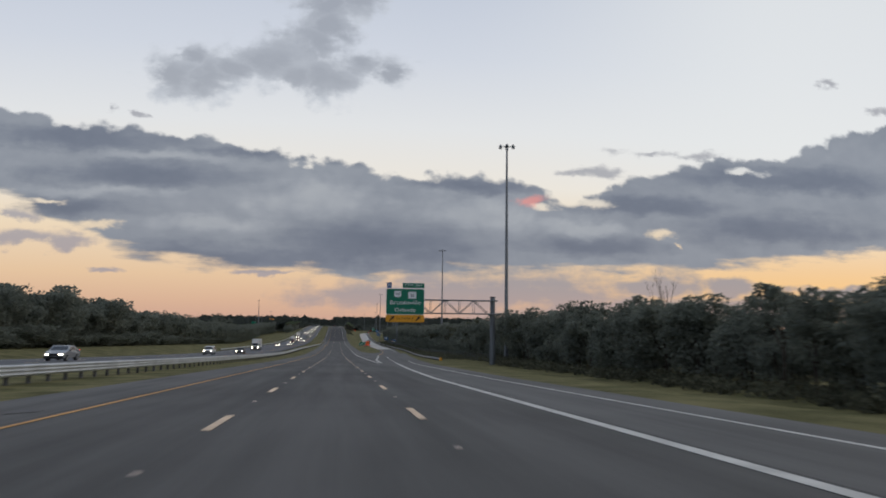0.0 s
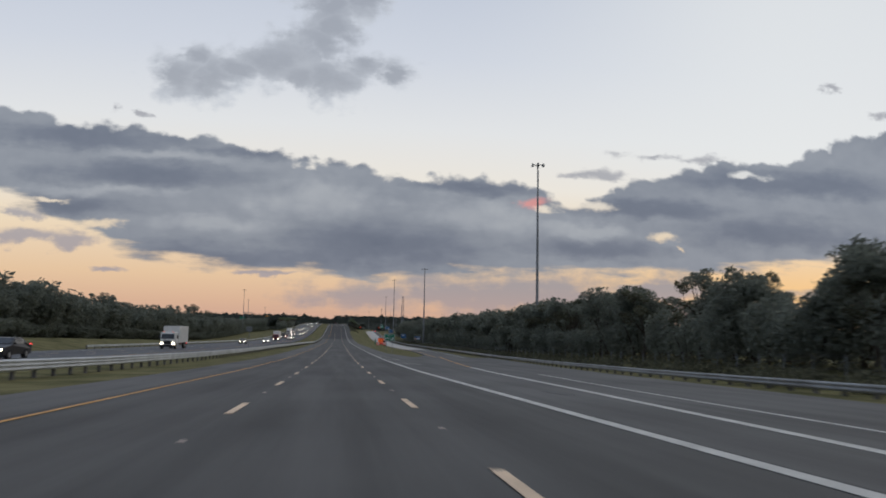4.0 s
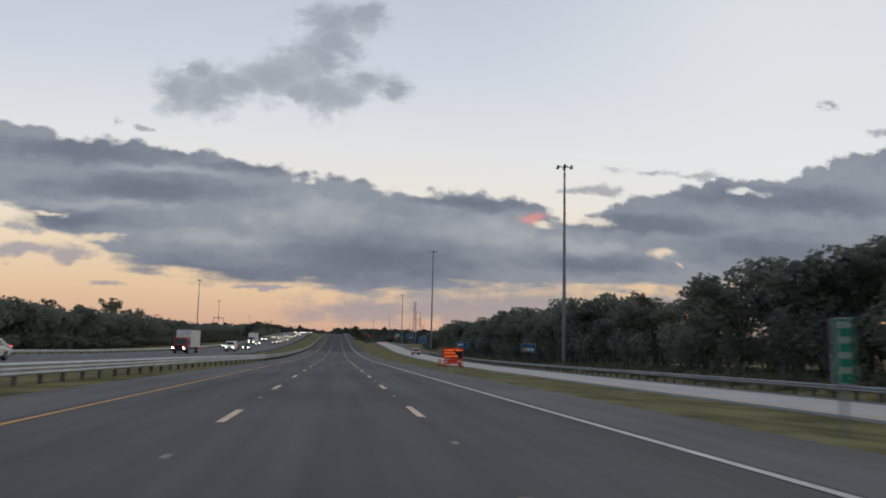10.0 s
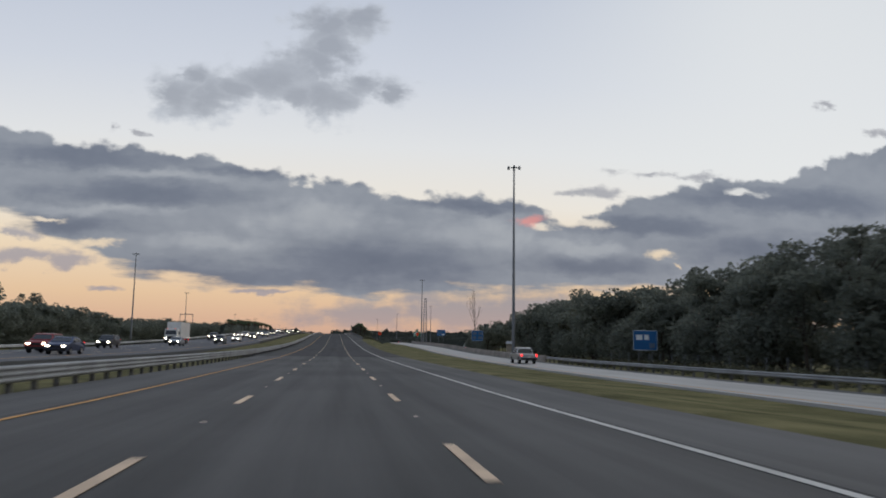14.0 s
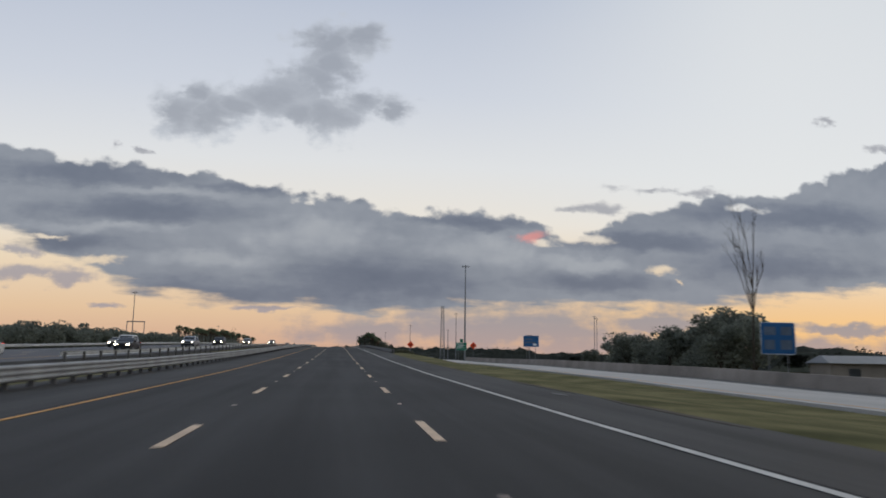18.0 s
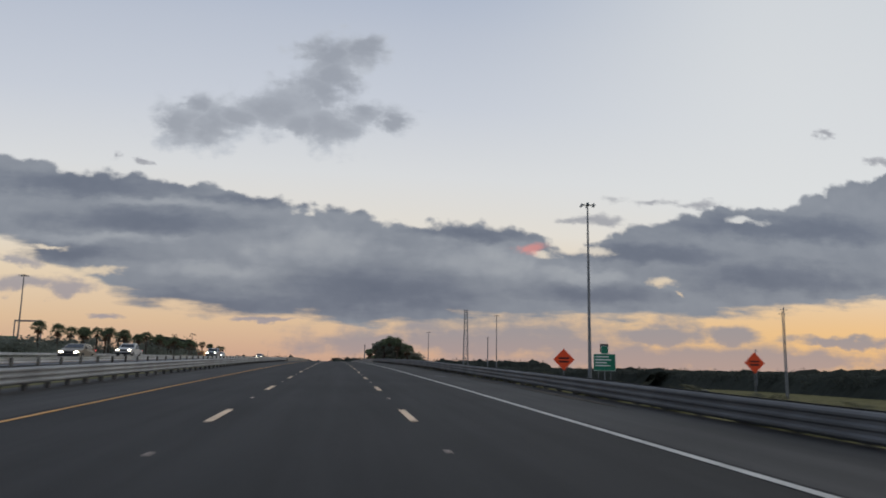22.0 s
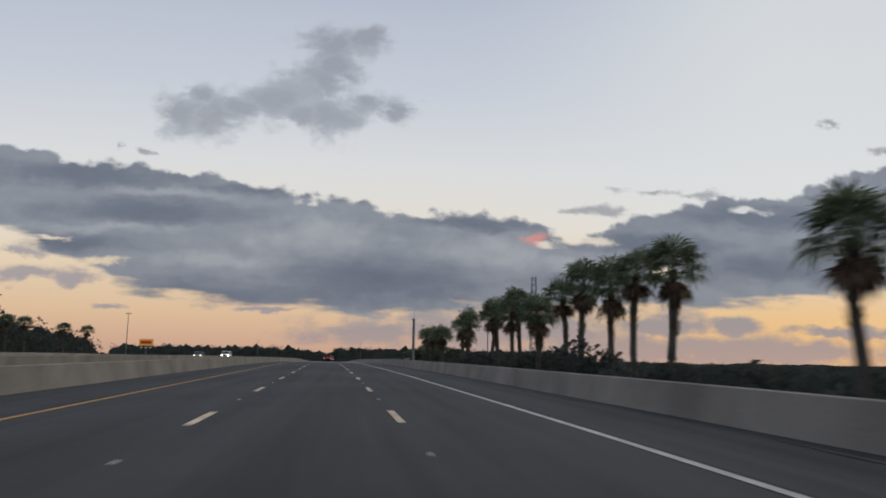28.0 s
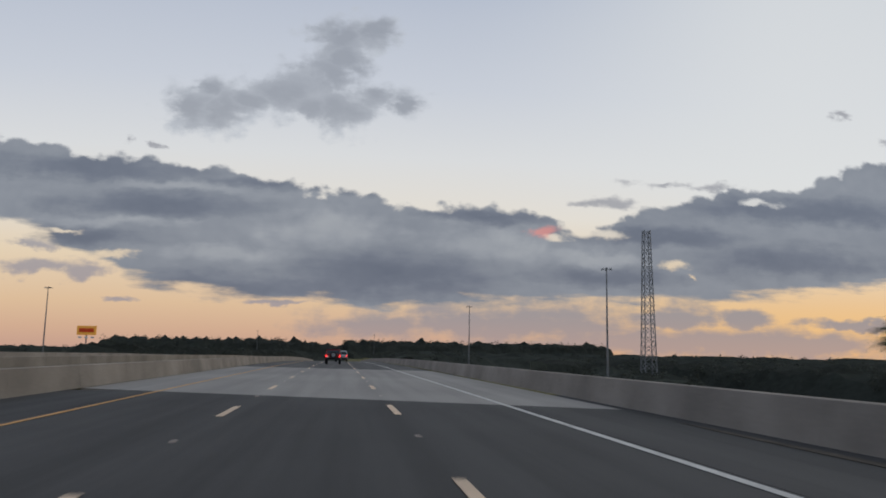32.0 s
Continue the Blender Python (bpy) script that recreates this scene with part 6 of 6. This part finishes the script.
def vehicle(kind, colour, name, label, category, loc, turn=0.0):
    s = SHAPES[kind]
    v = tagged(empty(name, loc, turn), label, category, group="vehicles")
    bm, half = body_mesh(s, None)
    part("body", bm, PAINTS[colour], v)
    prof, belt, hw = s["prof"], s["belt"], s["w"] / 2
    for key, name2 in (("screen", "windscreen"), ("rear", "rear_window")):
        i = s[key]
        (y0, z0), (y1, z1) = prof[i], prof[i + 1]
        a0, a1 = 0.14, 0.86
        if name2 == "rear_window" and kind in ("van", "offroader"):
            a0, a1 = 0.30, 0.88
        p0, p1 = (y0 + (y1 - y0) * a0, z0 + (z1 - z0) * a0), (y0 + (y1 - y0) * a1, z0 + (z1 - z0) * a1)
        h0, h1 = half(p0[1]) - 0.12, half(p1[1]) - 0.12
        part(name2, glass_quad((-h0, p0[0], p0[1]), (h0, p0[0], p0[1]), (h1, p1[0], p1[1]), (-h1, p1[0], p1[1]), 0.016), M_GLASS, v)
    ys = [y for y, z in prof if z > belt + 0.25]
    ya, yb = min(ys), max(ys)
    top = max(z for _, z in prof) - 0.14
    cuts = 2 if kind != "van" else 1
    if kind == "van":
        ya = 0.2
    for sx in (-1, 1):
        for c in range(cuts):
            y0 = ya + (yb - ya) * c / cuts + 0.06
            y1 = ya + (yb - ya) * (c + 1) / cuts - 0.06
            b0, b1 = y0 - (0.12 if c == 0 else 0), y1 + (0.25 if c == cuts - 1 else 0)
            part("side_window", glass_quad((sx * half(belt + 0.04), b0, belt + 0.04), (sx * half(belt + 0.04), b1, belt + 0.04), (sx * half(top), y1, top), (sx * half(top), y0, top), 0.014), M_GLASS, v)
        part("wing_mirror", box((sx * (hw + 0.02) - 0.09, yb + 0.28, belt), (sx * (hw + 0.02) + 0.09, yb + 0.42, belt + 0.16), 0.03), M_TRIM, v)
        hy = max(y for y, _ in prof)
        ty = min(y for y, _ in prof)
        part("headlight", box((sx * (hw - 0.30) - 0.14, hy - 0.14, s["lamp_z"] - 0.07), (sx * (hw - 0.30) + 0.14, hy + 0.015, s["lamp_z"] + 0.07), 0.03), M_HEAD, v, "lit headlight")
        part("tail_light", box((sx * (hw - 0.12) - 0.08, ty - 0.02, s["tail_z"] - 0.14), (sx * (hw - 0.12) + 0.08, ty + 0.12, s["tail_z"] + 0.14), 0.02), M_TAIL, v, "lit red tail light")
        for wy in s["wheels"][:2]:
            r = s["wheels"][2]
            wh = part("wheel", tube((sx * (hw - 0.24), wy, r), (sx * (hw + 0.01), wy, r), r, seg=20), M_TYRE, v)
            part("rim", tube((sx * (hw - 0.02), wy, r), (sx * (hw + 0.022), wy, r), r * 0.62, seg=14), M_RIM, wh)
    z0 = min(z for _, z in prof)
    part("rear_bumper", box((-hw + 0.06, ty - 0.06, z0 - 0.02), (hw - 0.06, ty + 0.2, z0 + 0.22), 0.04), M_TRIM, v)
    part("front_bumper", box((-hw + 0.06, hy - 0.2, z0 - 0.02), (hw - 0.06, hy + 0.05, z0 + 0.2), 0.04), M_TRIM, v)
    part("grille", box((-0.45, hy - 0.06, s["lamp_z"] - 0.14), (0.45, hy + 0.02, s["lamp_z"] + 0.08), 0.02), M_TRIM, v)
    px = -0.62 if kind == "offroader" else 0.0
    part("number_plate", box((px - 0.16, ty - 0.075, z0 + 0.24), (px + 0.16, ty - 0.03, z0 + 0.40), 0.005), M_PLATE, v)
    if kind == "offroader":
        sp = part("spare_wheel", tube((0.05, ty - 0.24, 1.12), (0.05, ty - 0.02, 1.12), 0.40, seg=22), M_TYRE, v)
        part("rim", tube((0.05, ty - 0.26, 1.12), (0.05, ty - 0.20, 1.12), 0.22, seg=14), M_RIM, sp)
        part("soft_top", box((-0.80, -1.99, 1.80), (0.80, 0.30, 1.90), 0.05), M_TRIM, v)
        for sx in (-1, 1):
            for wy in s["wheels"][:2]:
                part("wing_flare", box((sx * (hw + 0.05) - 0.11, wy - 0.55, 0.80), (sx * (hw + 0.05) + 0.11, wy + 0.55, 0.92), 0.04), M_TRIM, v)
    return v


def truck(colour, label, loc, turn, cab_len=2.4, box_len=7.0, high=3.6, conventional=False):
    t = tagged(empty("truck", loc, turn), label, "truck", group="vehicles")
    f = box_len / 2 + 0.2
    cab = part("cab", box((-1.15, f, 0.6), (1.15, f + cab_len, 2.7), 0.12, (0.94, 0.86)), PAINTS[colour], t)
    part("windscreen", glass_quad((-0.95, f + cab_len - 0.08, 1.65), (0.95, f + cab_len - 0.08, 1.65), (0.92, f + cab_len - 0.16, 2.4), (-0.92, f + cab_len - 0.16, 2.4), 0.03), M_GLASS, cab)
    if conventional:
        part("bonnet", box((-0.95, f + cab_len - 0.1, 0.6), (0.95, f + cab_len + 1.5, 1.6), 0.15), PAINTS[colour], t)
    nose = f + cab_len + (1.5 if conventional else 0.0)
    part("cargo_box", box((-1.25, -box_len / 2, 1.0), (1.25, box_len / 2, high), 0.04), PAINTS["white"], t, "plain white cargo box")
    part("frame", box((-0.5, -box_len / 2, 0.65), (0.5, f + 0.5, 1.0), 0.03), M_TRIM, t)
    part("front_bumper", box((-1.15, nose - 0.1, 0.42), (1.15, nose + 0.1, 0.75), 0.04), M_TRIM, t)
    part("grille", box((-0.55, nose - 0.02, 0.8), (0.55, nose + 0.03, 1.4), 0.02), M_TRIM, t)
    for sx in (-1, 1):
        part("headlight", box((sx * 0.88 - 0.15, nose - 0.05, 0.85), (sx * 0.88 + 0.15, nose + 0.05, 1.05), 0.03), M_HEAD, t, "lit headlight")
        part("tail_light", box((sx * 1.0 - 0.1, -box_len / 2 - 0.03, 0.75), (sx * 1.0 + 0.1, -box_len / 2 + 0.03, 0.92), 0.01), M_TAIL, t)
        part("wing_mirror", box((sx * 1.38 - 0.1, f + cab_len - 0.5, 1.7), (sx * 1.38 + 0.1, f + cab_len - 0.38, 2.2), 0.02), M_TRIM, t)
        part("marker_lamp", box((sx * 0.7 - 0.08, f + cab_len - 0.45, 2.70), (sx * 0.7 + 0.08, f + cab_len - 0.35, 2.78), 0.01), M_AMBER, t)
        for wy in (-box_len / 2 + 1.2, -box_len / 2 + 2.4, f + cab_len * 0.55):
            wh = part("wheel", tube((sx * 0.85, wy, 0.5), (sx * 1.16, wy, 0.5), 0.5, seg=18), M_TYRE, t)
            part("rim", tube((sx * 1.12, wy, 0.5), (sx * 1.175, wy, 0.5), 0.28, seg=12), M_RIM, wh)
    return t


BACK = math.pi
vehicle("offroader", "red", "offroad_car", "dark red boxy off-road car with a spare wheel, tail lights lit", "car", at(-0.2, 1142.0))
vehicle("pickup", "silver", "pickup_truck", "silver pickup truck with tail lights lit", "pickup truck", at(0.9, 1176.0))
vehicle("pickup", "silver", "pickup_truck", "silver pickup truck on the exit ramp with tail lights lit", "pickup truck", on_ramp(ramp_x(548) + 0.2, 548, 0.01))
vehicle("sedan", "black", "saloon_car", "dark saloon car low on the ramp with tail lights lit", "car", on_ramp(ramp_x(868), 868, 0.01), radians(-14))
vehicle("van", "white", "delivery_van", "white delivery van on the cross street", "van", on_land(74, 884, 0.0), radians(-80))
vehicle("suv", "grey", "estate_car", "grey estate car on the cross street", "car", on_land(84, 886, 0.0), radians(-80))
LANES = (-22.4, -26.1, -29.8)
for kind, colour, name, label, cat, lane, y in [
        ("sedan", "silver", "saloon_car", "silver saloon car coming on with headlights lit", "car", 1, 79),
        ("suv", "white", "estate_car", "white estate car coming on with headlights lit", "car", 1, 166),
        ("sedan", "black", "saloon_car", "dark saloon car coming on with headlights lit", "car", 0, 188),
        ("sedan", "tan", "saloon_car", "tan saloon car coming on with headlights lit", "car", 1, 352),
        ("sedan", "white", "saloon_car", "white saloon car coming on with headlights lit", "car", 0, 381),
        ("van", "white", "delivery_van", "white delivery van coming on with headlights lit", "van", 0, 498),
        ("suv", "red", "estate_car", "red-brown estate car coming on with headlights lit", "car", 1, 533),
        ("sedan", "blue", "saloon_car", "dark blue saloon car coming on with headlights lit", "car", 0, 527),
        ("sedan", "silver", "saloon_car", "silver saloon car coming on with headlights lit", "car", 1, 592),
        ("suv", "grey", "estate_car", "grey estate car coming on with headlights lit", "car", 0, 615),
        ("sedan", "black", "saloon_car", "dark saloon car coming on with headlights lit", "car", 0, 676),
        ("suv", "white", "estate_car", "white estate car coming on with headlights lit", "car", 1, 690),
        ("sedan", "silver", "saloon_car", "silver saloon car coming on with headlights lit", "car", 1, 735),
        ("suv", "black", "estate_car", "dark estate car coming on with headlights lit", "car", 0, 742),
        ("pickup", "white", "pickup_truck", "white pickup truck coming on with headlights lit", "pickup truck", 1, 822),
        ("sedan", "tan", "saloon_car", "tan saloon car coming on with headlights lit", "car", 0, 790),
        ("pickup", "silver", "pickup_truck", "silver pickup truck coming on with headlights lit", "pickup truck", 0, 868),
        ("sedan", "white", "saloon_car", "white saloon car coming on with headlights lit", "car", 1, 903),
        ("suv", "silver", "estate_car", "silver estate car coming on with headlights lit", "car", 0, 962),
        ("sedan", "black", "saloon_car", "dark saloon car coming on with headlights lit", "car", 1, 1078),
        ("suv", "white", "estate_car", "white estate car coming on with headlights lit", "car", 0, 1092),
        ("sedan", "grey", "saloon_car", "grey saloon car coming on with headlights lit", "car", 2, 545),
        ("suv", "black", "estate_car", "dark estate car coming on with headlights lit", "car", 2, 566),
        ("sedan", "white", "saloon_car", "white saloon car coming on with headlights lit", "car", 0, 640),
        ("pickup", "grey", "pickup_truck", "grey pickup truck coming on with headlights lit", "pickup truck", 2, 655),
        ("sedan", "tan", "saloon_car", "tan saloon car coming on with headlights lit", "car", 2, 700),
        ("suv", "silver", "estate_car", "silver estate car coming on with headlights lit", "car", 0, 712)]:
    vehicle(kind, colour, name, label, cat, at(LANES[lane], y, 0.262), BACK)
truck("white", "white box truck coming on with headlights lit", at(LANES[1], 262, 0.262), BACK)
truck("red", "lorry with a red cab and white box, headlights lit", at(LANES[1], 470, 0.262), BACK, conventional=True, box_len=9.0, high=4.0)
truck("white", "white lorry with headlights lit", at(LANES[2], 612, 0.262), BACK, box_len=9.0, high=4.0)


# ---- worn patches, joints and stains on the roadway ----
M_TAR = material("tar_patch", (0.020, 0.020, 0.021), 0.55, vary=0.35, scale=2.0, grain=20, bump=0.2)
M_DIRT = material("shoulder_dirt", (0.075, 0.062, 0.048), 0.95, vary=0.4, scale=1.5, grain=18, bump=0.4)


def flat_patch(name, mat, x, y, wide, long, seed, parent, label=""):
    """A thin uneven patch lying on the road."""
    rnd = random.Random(seed)
    bm = bmesh.new()
    ring = []
    for i in range(14):
        a = 2 * math.pi * i / 14
        k = rnd.uniform(0.65, 1.1)
        ring.append(bm.verts.new(at(x + math.cos(a) * wide * 0.5 * k, y + math.sin(a) * long * 0.5 * k, 0.016)))
    bm.faces.new(ring)
    ext = bmesh.ops.extrude_face_region(bm, geom=bm.faces[:])
    for v in ext["geom"]:
        if isinstance(v, bmesh.types.BMVert):
            v.co.z -= 0.006
    bmesh.ops.recalc_face_normals(bm, faces=bm.faces[:])
    return part(name, bm, mat, parent, label)


rnd4 = random.Random(44)
for i in range(14):
    y = 20 + i * 74 + rnd4.uniform(-12, 12)
    flat_patch("tar_patch", M_TAR, rnd4.choice((6.6, 7.2, 6.1, -7.2, -6.5)), y, rnd4.uniform(0.3, 0.9), rnd4.uniform(1.2, 4.0), i, road, "dark tar smear")
for i in range(34):
    y = 560 + i * 15 + rnd4.uniform(-4, 4)
    flat_patch("dirt_patch", M_DIRT, 7.85, y, rnd4.uniform(0.25, 0.5), rnd4.uniform(6.0, 13.0), 100 + i, road, "brown dirt along the shoulder's edge")
